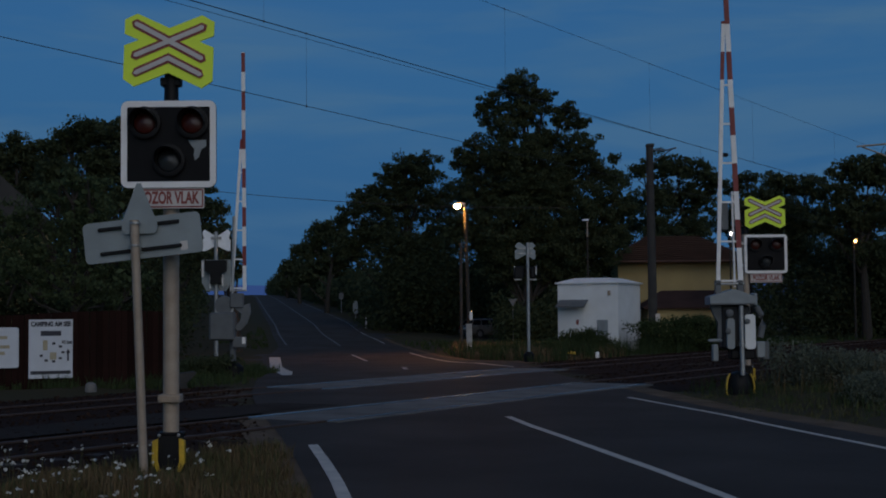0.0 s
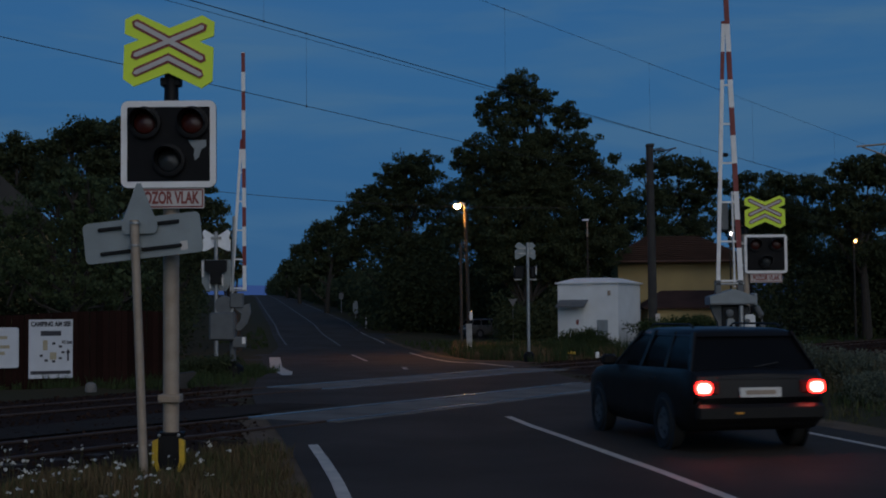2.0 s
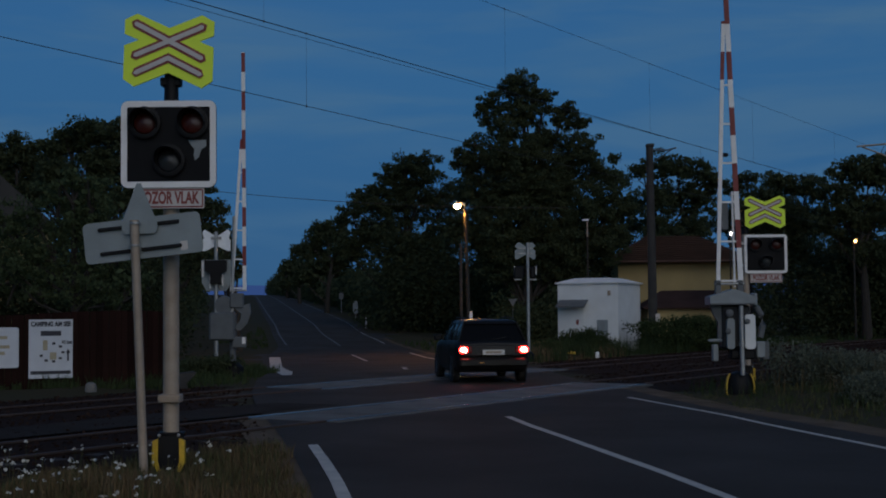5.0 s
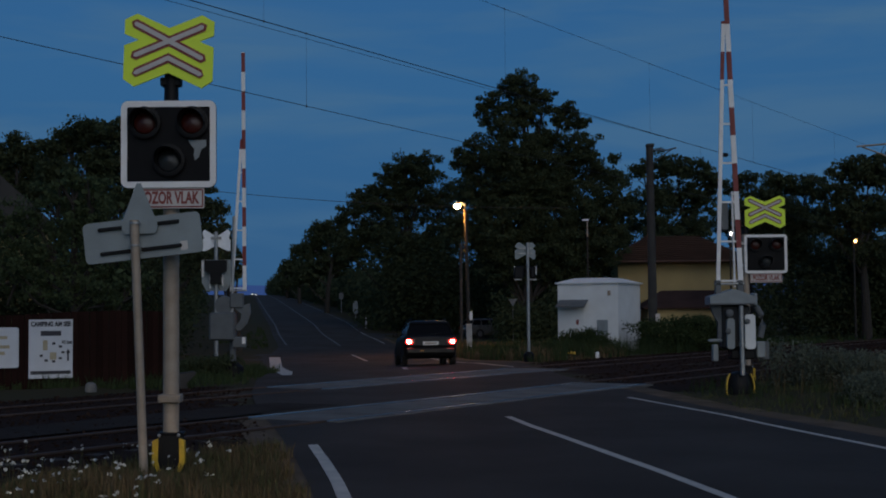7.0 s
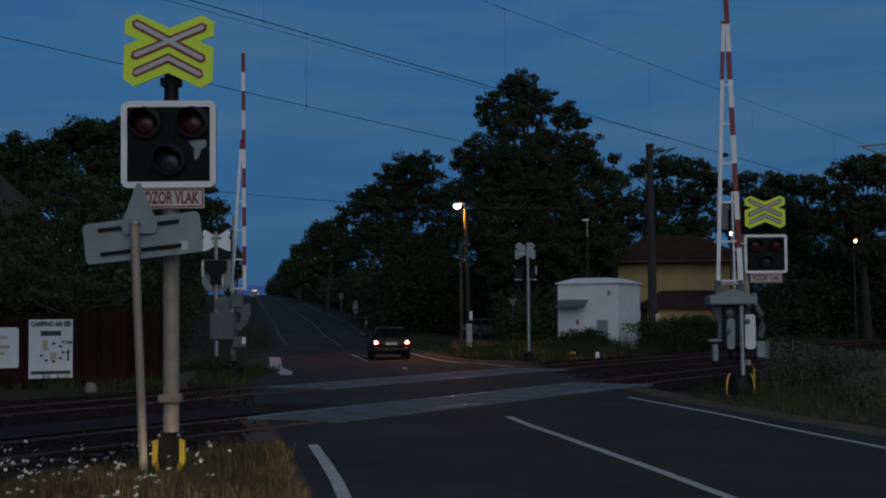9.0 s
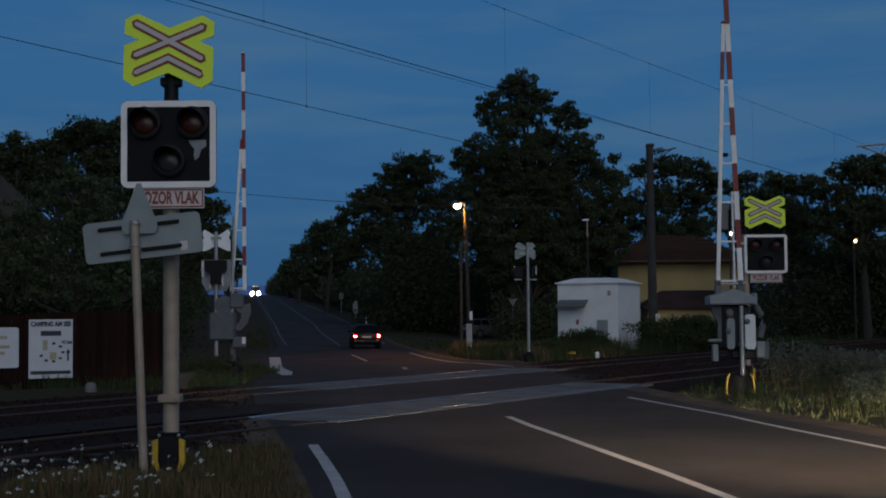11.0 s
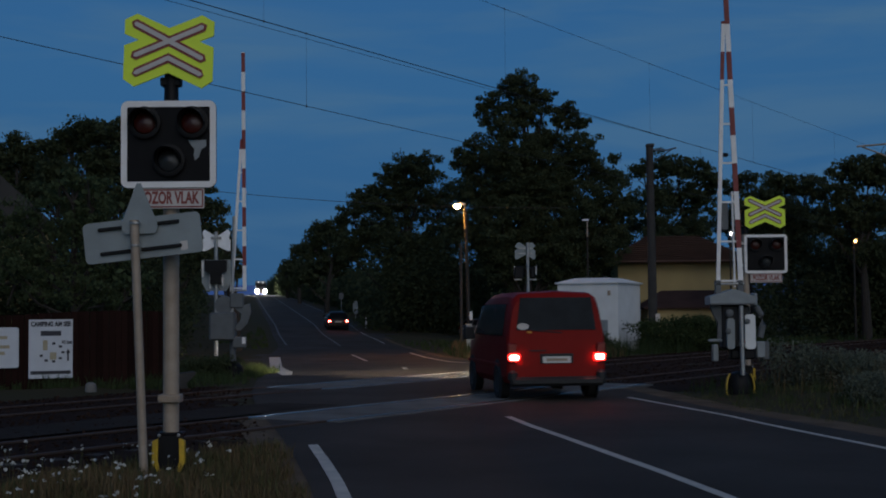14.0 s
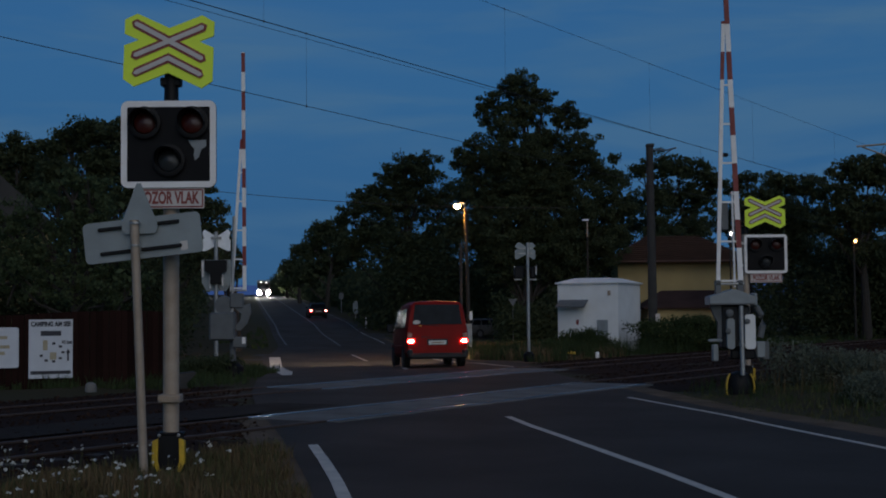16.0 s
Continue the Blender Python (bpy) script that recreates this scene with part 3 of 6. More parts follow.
def signal_board(root, z):
    """Black three-lamp face with a white rim, hoods and lenses; it faces -y."""
    w, h = 0.965, 0.885
    board = part("signal_board", Build().prism(rounded(w, h, 0.075, 6, 0, z), -0.015, 0.02), BLACK_FACE, root, "black signal face")
    o, i = rounded(w, h, 0.075, 6, 0, z), rounded(w - 0.125, h - 0.125, 0.012, 6, 0, z)
    k = len(o)
    vs = [(x, -0.019, q) for x, q in o] + [(x, -0.019, q) for x, q in i] + [(x, -0.014, q) for x, q in o] + [(x, -0.014, q) for x, q in i]
    fs = []
    for a in range(k):
        c = (a + 1) % k
        fs += [(a, c, k + c, k + a), (2 * k + a, 2 * k + c, c, a), (k + a, k + c, 3 * k + c, 3 * k + a)]
    part("white_rim", Build().add(vs, fs), WHITE, board, "white reflective rim", smooth=None)
    for x, q, m in ((-0.235, 0.215, REDLENS), (0.245, 0.215, REDLENS), (0.01, -0.17, CLEARLENS)):
        u = part("lamp_unit", Build().lathe([(0.165, 0.0), (0.165, 0.05), (0.15, 0.055), (0.118, 0.055), (0.115, 0.02)], 24, pose(x, -0.02, z + q, 90)), BLACK, board, "round black lamp housing")
        part("lens", Build().lathe([(0.116, 0.0), (0.105, 0.02), (0.07, 0.035), (0.0001, 0.042)], 24, pose(x, -0.04, z + q, 90)), m, u)
        # hood over the upper part of the lens
        b = Build()
        n = 16
        vs = []
        for r in (0.128, 0.134):
            for j in range(n + 1):
                a = radians(-20 + 220 * j / n)
                depth = 0.05 + 0.16 * max(math.sin(a), 0.0) ** 0.7
                vs += [(x + r * math.cos(a), -0.07, z + q + r * math.sin(a)), (x + r * math.cos(a), -0.07 - depth, z + q + r * math.sin(a) - 0.01)]
        m1 = 2 * (n + 1)
        fs = []
        for j in range(n):
            fs += [(2 * j, 2 * j + 1, 2 * j + 3, 2 * j + 2), (m1 + 2 * j, m1 + 2 * j + 2, m1 + 2 * j + 3, m1 + 2 * j + 1), (2 * j + 1, m1 + 2 * j + 1, m1 + 2 * j + 3, 2 * j + 3)]
        part("hood", b.add(vs, fs), BLACK, u)
    return board


def crossing_signal(x, y, z, rz, dz=0.0, sky_patch=True, post_x=0.0, tilt=0.0):
    root = thing("crossing_signal", pose(x, y, z, 0, 0, rz), "unlit level crossing signal with yellow-green double cross on a steel post", "crossing signal", "crossing signals")
    cz, bz, pz = 4.33 - 0.1 + dz, 3.375 - 0.1 + dz, 2.825 - 0.1 + dz
    px = post_x
    b = Build().cyl((px, 0.13, 0.3), (px, 0.13, cz - 0.5), 0.082, 0.082, 20)
    part("post", b, STEEL_DULL, root, "weathered galvanised steel post")
    part("upper_post", Build().cyl((px, 0.13, cz - 0.5), (px, 0.13, cz + 0.05), 0.075, 0.07, 16), BLACK, root, "black upper tube")
    part("clamp", Build().box((px, 0.13, cz - 0.30), (0.21, 0.12, 0.09), bev=0.01).box((px / 2, 0.06, cz - 0.14), (0.12 + abs(px), 0.10, 0.16), bev=0.01), BLACK, root)
    part("junction_collar", Build().box((px, 0.10, 0.70), (0.225, 0.20, 0.085), bev=0.012).cyl((px - 0.09, -0.01, 0.70), (px - 0.09, -0.03, 0.70), 0.014).cyl((px + 0.09, -0.01, 0.70), (px + 0.09, -0.03, 0.70), 0.014), STEEL_DULL, root, "bolted steel collar")
    foot = part("foot", Build().prism([(px - 0.115, 0.0), (px + 0.115, 0.0), (px + 0.105, 0.33), (px - 0.105, 0.33)], 0.02, 0.26).box((px, 0.14, 0.345), (0.26, 0.2, 0.03), bev=0.008), BLACK, root, "black cast foot")
    for sx in (-1, 1):
        g = [(sx * 0.115, 0.30), (sx * 0.160, 0.28), (sx * 0.165, 0.06), (sx * 0.120, -0.03), (sx * 0.085, -0.03), (sx * 0.110, 0.08), (sx * 0.105, 0.30)]
        part("guard", Build().prism([(px + gx, gz) for gx, gz in g], -0.01, 0.06), YELLOW, root, "scuffed yellow foot guard")
        part("bolt", Build().lathe([(0.018, 0), (0.018, 0.012), (0.008, 0.02)], 8, pose(px + sx * 0.098, 0.02, 0.335, 90)), STEEL, foot)
    cross_parts(root, cz, True, tilt)
    board = signal_board(root, bz)
    if sky_patch:
        # flat grey patch stands for sky reflected in the glossy face
        part("sky_reflection", Build().prism([(x_, bz + z_) for x_, z_ in ((0.20, 0.04), (0.38, 0.04), (0.385, -0.02), (0.33, -0.06), (0.31, -0.13), (0.27, -0.17), (0.255, -0.11), (0.265, -0.05), (0.235, -0.02))], -0.0185, -0.0155), GREYBOX, board, "pale patch painted for the sky's reflection in the face")
    part("bracket", Build().box((px / 2, 0.07, bz + 0.25), (0.3 + abs(px), 0.1, 0.05)).box((px / 2, 0.07, bz - 0.25), (0.3 + abs(px), 0.1, 0.05)), STEEL, root)
    warn = part("warning_plate", Build().prism(rounded(0.72, 0.205, 0.012, 3, 0.0, pz), 0.0, 0.012), SIGNWHITE, root, "white plate with red border and lettering")
    o, i = rounded(0.70, 0.185, 0.01, 2, 0.0, pz), rounded(0.672, 0.157, 0.006, 2, 0.0, pz)
    k = len(o)
    part("plate_border", Build().add([(p, -0.003, q) for p, q in o] + [(p, -0.003, q) for p, q in i], [(a, (a + 1) % k, k + (a + 1) % k, k + a) for a in range(k)]), SIGNRED, warn, smooth=None)
    words("POZOR VLAK", 0.168, pose(0.0, -0.003, pz), SIGNRED, warn, "lettering", "red lettering", 0.61, 0.006)
    return root


def rear_signal(x, y, z, rz):
    """Signal for the opposite direction, seen from behind."""
    root = thing("crossing_signal", pose(x, y, z, 0, 0, rz), "back of a crossing signal, bare aluminium and black lamp housing", "crossing signal", "crossing signals")
    part("post", Build().cyl((0, 0, 0.2), (0, 0, 4.35), 0.07, 0.06, 16), STEEL, root)
    part("foot", Build().box((0, 0, 0.17), (0.25, 0.25, 0.34), bev=0.03), BLACK, root)
    half = [(0, 0.10), (0.38, 0.33), (0.455, 0.22), (0.40, 0.05), (0.455, -0.02), (0.455, -0.37), (0.36, -0.37), (0, -0.20)]
    outline = half + [(-p, q) for p, q in half[-2:0:-1]]
    part("cross_back", Build().prism([(p, 4.1 + q) for p, q in outline], 0.06, 0.085), ALU_BRIGHT, root, "bright aluminium back of the double cross")
    part("bracket", Build().box((0, 0.04, 4.15), (0.34, 0.03, 0.09)).box((0, 0.0, 4.2), (0.12, 0.16, 0.12)), STEEL, root)
    body = part("board_back", Build().prism([(-0.47, 3.45), (0.47, 3.45), (0.47, 2.70), (0.32, 2.44), (-0.32, 2.44), (-0.47, 2.70)], 0.06, 0.085), ALU, root, "bare aluminium back of the signal face")
    part("lamp_housing", Build().prism([(-0.36, 3.43), (0.36, 3.43), (0.34, 3.08), (0.18, 2.98), (0.18, 2.66), (-0.17, 2.66), (-0.17, 2.98), (-0.34, 3.08)], -0.16, 0.055), BLACK, root, "black T-shaped lamp housing")
    part("trim_strip", Build().box((-0.44, 0.05, 3.15), (0.07, 0.02, 0.5)).box((-0.2, 0.05, 2.75), (0.05, 0.03, 0.46)).box((0.2, 0.05, 2.8), (0.05, 0.03, 0.4)), WHITE, root, "white edge strips")
    part("brace", Build().cyl((0.03, 0.03, 2.65), (0.18, 0.03, 2.46), 0.018).cyl((0.36, 0.03, 2.65), (0.18, 0.03, 2.46), 0.018), STEEL, root)


def cross_post(x, y, z):
    root = thing("crossing_signal", pose(x, y, z), "slim grey post with the back of a small double cross", "crossing signal", "crossing signals")
    part("post", Build().cyl((0, 0, 0.2), (0, 0, 3.93), 0.055, 0.05, 14), STEEL, root)
    part("foot", Build().lathe([(0.17, 0), (0.17, 0.28), (0.08, 0.36)], 14), BLACK, root, "black foot")
    half = [(0, 0.10), (0.12, 0.19), (0.20, 0.23), (0.26, 0.20), (0.335, 0.10), (0.25, 0.02), (0.335, -0.05), (0.335, -0.30), (0.27, -0.34), (0.20, -0.30), (0.08, -0.24), (0, -0.20)]
    for sx in (-1, 1):
        part("cross_back", Build().prism([(sx * (p + 0.005) - 0.08, 3.72 + q) for p, q in half], 0.05, 0.07), ALU, root, "dull aluminium back of the cross")
    part("stiffener", Build().box((-0.08, 0.03, 3.75), (0.5, 0.03, 0.04)).box((-0.08, 0.03, 3.58), (0.5, 0.03, 0.04)), STEEL, root)
    for p in (-0.43, 0.27):
        part("hanger", Build().box((p, 0.0, 3.02), (0.05, 0.04, 0.30), bev=0.01).box((p + (0.1 if p < 0 else -0.1), 0.0, 2.72), (0.24, 0.08, 0.05), bev=0.01), STEEL, root)
    part("lamp_back", Build().box((-0.3, 0.03, 2.95), (0.34, 0.15, 0.44), bev=0.05).box((0.17, 0.03, 2.95), (0.2, 0.12, 0.4), bev=0.05), BLACK, root, "black lamp housing")


# ================= barriers =================
def barrier_arm(root, x0, x1, z0, z1, xt0, xt1, ztop0, label, first=0, step=0.52, lead=0.52):
    """An upright barrier arm: a banded tube, a lighter tube leaning on it, and rungs between."""
    arm = part("arm", Build().box(((x0 + x1) / 2, 0, z0), (abs(x1 - x0) + 0.12, 0.06, 0.05), bev=0.012), STEEL, root, label)
    for a, c, zt, w, side in ((x0, xt0, ztop0, 0.036, 0), (x1, xt1, z1, 0.048, 1)):
        z, k = z0, 0
        while z < zt - 0.01:
            zn = min(z + (step if k else lead), zt)
            f0, f1 = (z - z0) / (zt - z0), (zn - z0) / (zt - z0)
            red = k % 2 == first and (side == 1 or k > 6)
            p0, p1 = a + (c - a) * f0, a + (c - a) * f1
            b = Build().loft([[(p0 - w, -0.02, z), (p0 + w, -0.02, z), (p0 + w, 0.02, z), (p0 - w, 0.02, z)], [(p1 - w, -0.02, zn), (p1 + w, -0.02, zn), (p1 + w, 0.02, zn), (p1 - w, 0.02, zn)]])
            part("band", b, RED_BAND if red else WHITE, arm, "dark red band" if red else "white band")
            z, k = zn, k + 1
    n = int((ztop0 - z0) / 0.77)
    for i in range(n):
        z = z0 + 0.06 + 0.77 * i
        a = x0 + (xt0 - x0) * (z - z0) / (ztop0 - z0)
        c = x1 + (xt1 - x1) * (z - z0) / (z1 - z0)
        if abs(c - a) > 0.1:
            part("rung", Build().box(((a + c) / 2, 0.0, z), (abs(c - a), 0.03, 0.035)), WHITE, arm)
    return arm


def barrier_right(x, y, z):
    root = thing("level_crossing_barrier", pose(x, y, z), "raised red and white barrier arm on a grey drive machine", "barrier", "barriers")
    part("foot", Build().lathe([(0.26, 0.0), (0.27, 0.18), (0.245, 0.32), (0.19, 0.42), (0.09, 0.46)], 18, pose(0.04, 0, 0)), BLACK, root, "black rounded foot cover")
    for sx in (-1, 1):
        vs = [(0.04 + sx * r, q) for r, q in ((0.275, 0.02), (0.282, 0.2), (0.255, 0.34), (0.21, 0.43), (0.195, 0.42), (0.23, 0.33), (0.255, 0.2), (0.25, 0.02))]
        part("guard", Build().prism(vs, -0.16, -0.08), YELLOW, root, "yellow guard strip")
    part("column", Build().cyl((0.06, -0.27, 0.40), (0.05, -0.27, 1.74), 0.046, 0.043, 16), STEEL, root, "round steel column")
    part("column_collar", Build().cyl((0.06, -0.27, 0.96), (0.06, -0.27, 1.02), 0.062, 0.062, 16), STEEL, root)
    hat = Build().prism([(-0.55, 1.77), (0.31, 1.77), (0.31, 1.92), (-0.05, 2.06), (-0.10, 2.06), (-0.55, 1.92)], -0.30, 0.24)
    hood = part("hood", hat, GREYBOX, root, "pale grey pitched machine hood")
    part("drip_edge", Build().box((-0.12, -0.306, 1.775), (0.88, 0.014, 0.03), bev=0.004), GREYDARK, hood)
    part("side_casing", Build().box((0.355, 0.02, 1.86), (0.085, 0.40, 0.26), bev=0.03), GREYBOX, root, "rounded grey side casing")
    # housing coloured black to stand for the shade under the hood
    part("drive_housing", Build().box((-0.02, 0.06, 1.33), (0.56, 0.34, 0.86), bev=0.04), PLASTIC, root, "drive housing, blackened for the dark gap below the hood")
    part("sump", Build().box((0.10, -0.02, 0.80), (0.48, 0.30, 0.20), bev=0.03), BLACK, root, "black lower casing")
    for cx, w, c0, h in ((-0.14, 0.15, 1.20, 0.60), (0.235, 0.20, 1.235, 0.67)):
        p = part("cover_plate", Build().prism(rounded(w, h, 0.06, 5, cx, c0), -0.22, -0.12), CABINET if cx > 0 else GREYBOX, root, "pale cover plate")
        part("bolt", Build().lathe([(0.055, 0), (0.055, 0.03), (0.02, 0.05)], 12, pose(cx - 0.06, -0.22, c0 + (0.05 if cx < 0 else 0.20), 90)), GREYDARK, p)
    part("shaft_boss", Build().lathe([(0.075, 0), (0.075, 0.05), (0.04, 0.07)], 14, pose(-0.17, -0.22, 1.60, 90)), GREYDARK, root)
    # curved levers on both sides and the weights that hang from them
    left = part("counterweight_arm", Build().prism([(-0.50, 1.76), (-0.30, 1.76), (-0.22, 1.45), (-0.27, 1.12), (-0.36, 1.10), (-0.36, 1.42), (-0.45, 1.58)], -0.08, 0.04), GREYDARK, root, "dark grey curved lever")
    part("counterweight", Build().box((-0.425, -0.05, 0.83), (0.115, 0.14, 0.33), bev=0.02), GREYBOX, left, "pale hanging weight")
    right = part("counterweight_arm", Build().tube([(0.40, 0.0, 1.72), (0.50, 0.0, 1.55), (0.53, 0.0, 1.36), (0.47, 0.0, 1.12)], 0.065, 10), GREYDARK, root, "dark grey curved lever")
    part("counterweight", Build().box((0.455, -0.05, 0.885), (0.165, 0.16, 0.32), bev=0.02), GREYBOX, right, "pale hanging weight")
    # dark grey block added for the shadow beside the weight
    part("weight_shadow", Build().box((0.585, 0.12, 0.86), (0.15, 0.16, 0.36), bev=0.02), GREYDARK, right)
    part("crossbar", Build().box((-0.42, -0.05, 1.07), (0.27, 0.1, 0.06), bev=0.015), GREYBOX, root)
    arm = barrier_arm(root, -0.33, 0.115, 2.17, 9.4, -0.135, -0.13, 7.35, "white lattice barrier arm", 1, 0.5525, 0.703)
    part("inner_tube", Build().cyl((0.0, 0.03, 2.10), (-0.02, 0.03, 3.98), 0.022, 0.022, 10), WHITE, arm)
    part("inner_tube", Build().cyl((-0.30, 0.03, 2.10), (-0.29, 0.03, 3.98), 0.022, 0.022, 10), WHITE, arm)
    part("arm_fitting", Build().box((-0.14, 0.0, 4.70), (0.10, 0.08, 0.08), bev=0.02), BLACK, root)
    for bx in (-0.33, 0.10):
        part("arm_bracket", Build().box((bx, 0.03, 2.04), (0.11, 0.12, 0.4), bev=0.01), GREYDARK, root)
    part("arm_box", Build().box((-0.175, 0.06, 3.50), (0.15, 0.1, 0.56), bev=0.02), GREYDARK, root, "dark grey box between the arm's tubes")


def barrier_left(x, y, z):
    root = thing("level_crossing_barrier", pose(x, y, z), "raised barrier arm on a dark grey machine in long grass", "barrier", "barriers")
    part("column", Build().cyl((0.0, 0.05, 0.0), (0.0, 0.05, 1.6), 0.09, 0.08), GREYDARK, root)
    part("foot", Build().lathe([(0.30, 0), (0.3, 0.3), (0.12, 0.45)], 14), BLACK, root)
    part("drive_housing", Build().box((-0.25, 0, 1.37), (0.68, 0.45, 0.75), bev=0.05), GREYDARK, root, "grey drive housing")
    part("drum", Build().lathe([(0.24, -0.1), (0.26, 0), (0.24, 0.1)], 20, pose(-0.22, 0.05, 1.93, 90)), GREYDARK, root)
    part("counterweight_arm", Build().prism([(0.06, 1.85), (0.45, 1.98), (0.50, 1.75), (0.40, 1.45), (0.2, 1.25), (0.05, 1.3), (0.22, 1.55), (0.25, 1.7)], -0.05, 0.05), GREYDARK, root, "curved grey counterweight arm")
    part("pivot_bracket", Build().box((0.12, 0, 2.05), (0.36, 0.2, 0.4), bev=0.03), GREYDARK, root)
    part("side_box", Build().box((0.2, -0.08, 0.95), (0.36, 0.2, 0.3), bev=0.03), GREYDARK, root)
    part("reflector", Build().box((0.33, -0.2, 1.0), (0.09, 0.02, 0.17)), WHITE, root, "small white reflector")
    barrier_arm(root, -0.02, 0.325, 2.32, 8.69, 0.25, 0.295, 6.35, "white lattice barrier arm", 1, 0.518, 0.66)
    part("prop", Build().cyl((-0.02, 0, 1.6), (0.05, 0, 4.3), 0.045, 0.045, 10), STEEL, root)


# ================= signs, lamp, mast =================
def direction_sign():
    root = thing("direction_sign", pose(-2.96, 13.35, 0.05), "grey back of a direction sign on a leaning steel tube", "road sign")
    part("pole", Build().cyl((0.02, 0.0, -0.1), (-0.085, 0.0, 2.53), 0.043, 0.043, 14), STEEL_DULL, root, "leaning weathered steel tube")
    tilt = pose(-0.02, 0.10, 2.36, 0, -6.2, 0)
    panel = part("panel", Build().prism(rounded(1.17, 0.405, 0.05, 5), -0.008, 0.008, tilt), ALU, root, "dull grey sheet-metal back")
    for z in (-0.115, 0.125):
        for cx, w in ((-0.28, 0.30), (0.18, 0.40)):
            part("rail", Build().box((cx, -0.025, z), (w, 0.03, 0.035), tilt, bev=0.006), BLACK, panel, "dark fixing rail")
    part("sticker", Build().box((0.40, -0.010, -0.12), (0.07, 0.003, 0.09), tilt), SIGNWHITE, panel, "small pale sticker")
    tri = [(-0.02, 0.39), (0.02, 0.39), (0.17, 0.0), (0.17, -0.07), (0.14, -0.11), (-0.14, -0.11), (-0.18, -0.07), (-0.18, 0.0)]
    part("warning_triangle", Build().prism(tri, 0.045, 0.06, pose(-0.04, 0.0, 2.51, 0, -2, 0)), ALU, root, "grey back of a narrow triangular sign")
    for z in (2.28, 2.50):
        part("clamp", Build().lathe([(0.05, -0.012), (0.053, 0), (0.05, 0.012)], 14, pose(-0.075, 0, z)), STEEL, root)


def street_lamp():
    root = thing("street_lamp", pose(1.21, 64, -0.37), "lit sodium street lamp on a dark wooden pole with concrete footing", "street lamp")
    root.scale = (0.78, 0.78, 0.826)
    part("pole", Build().cyl((0, 0, 0.5), (-0.18, 0, 8.45), 0.13, 0.09, 12), BARK, root, "dark tarred pole")
    part("footing", Build().box((0.02, -0.16, 0.9), (0.36, 0.16, 1.9), pose(0, 0, 0, 0, -1.5, 0), bev=0.03), CONC_PALE, root, "pale concrete footing post")
    part("cable_box", Build().box((0.1, -0.25, 2.3), (0.18, 0.14, 0.5), bev=0.02), WHITE, root, "small white cable box")
    part("arm", Build().tube([(-0.18, 0, 8.35), (-0.25, 0, 8.62), (-0.45, 0, 8.72)], 0.035, 8), STEEL, root)
    head = part("lamp_head", Build().prism([(-0.15, 8.72), (-0.35, 8.80), (-0.8, 8.76), (-0.98, 8.62), (-0.85, 8.60), (-0.3, 8.64)], -0.13, 0.13), STEEL, root)
    part("lamp_glass", Build().lathe([(0.19, 0.0), (0.185, -0.08), (0.13, -0.14), (0.03, -0.17)], 16, pose(-0.66, -0.02, 8.62)), SODIUM, head, "glowing orange sodium glass")
    pole = thing("utility_pole", pose(0.98, 75, -0.38), "slender grey pole beside the street lamp", "pole")
    part("shaft", Build().cyl((0, 0, 0), (0, 0, 5.9), 0.09, 0.08, 10), CONC_DARK, pole)


def far_lamps():
    for x, y, z, m, r in ((17.03, 80, 6.22, WHITELAMP, 0.10), (23.76, 78, 5.61, SODIUM_FAR, 0.08)):
        root = thing("yard_lamp", pose(x, y, land(x, y)), "small lit lamp on a pole near the station", "lamp", "yard lamps")
        h = z - land(x, y)
        part("pole", Build().cyl((0.0, 0.3, 0), (0.0, 0.3, h + 0.2), 0.07, 0.05, 10), BARK, root)
        part("bracket", Build().cyl((0.0, 0.3, h + 0.15), (0, 0, h + 0.15), 0.03, 0.03, 8), STEEL, root)
        part("glass", Build().lathe([(r * 0.6, -r), (r, -r * 0.4), (r, r * 0.4), (r * 0.6, r)], 14, pose(0, 0, h)), m, root, "glowing lamp glass")
    root = thing("park_lamp", pose(9.07, 85, -0.3), "unlit slim lamp post among dark trees", "lamp", "yard lamps")
    # one pole coloured dark below and paler on top, where light catches it
    part("pole", Build().cyl((0, 0, 0), (0, 0, 6.7), 0.06, 0.05, 8), BARK, root)
    part("pole_top_lit", Build().cyl((0, 0, 6.7), (0, 0, 7.68), 0.045, 0.04, 8), STEEL_DULL, root)
    part("head", Build().box((-0.1, 0, 7.75), (0.42, 0.18, 0.11), bev=0.04), ALU_BRIGHT, root)


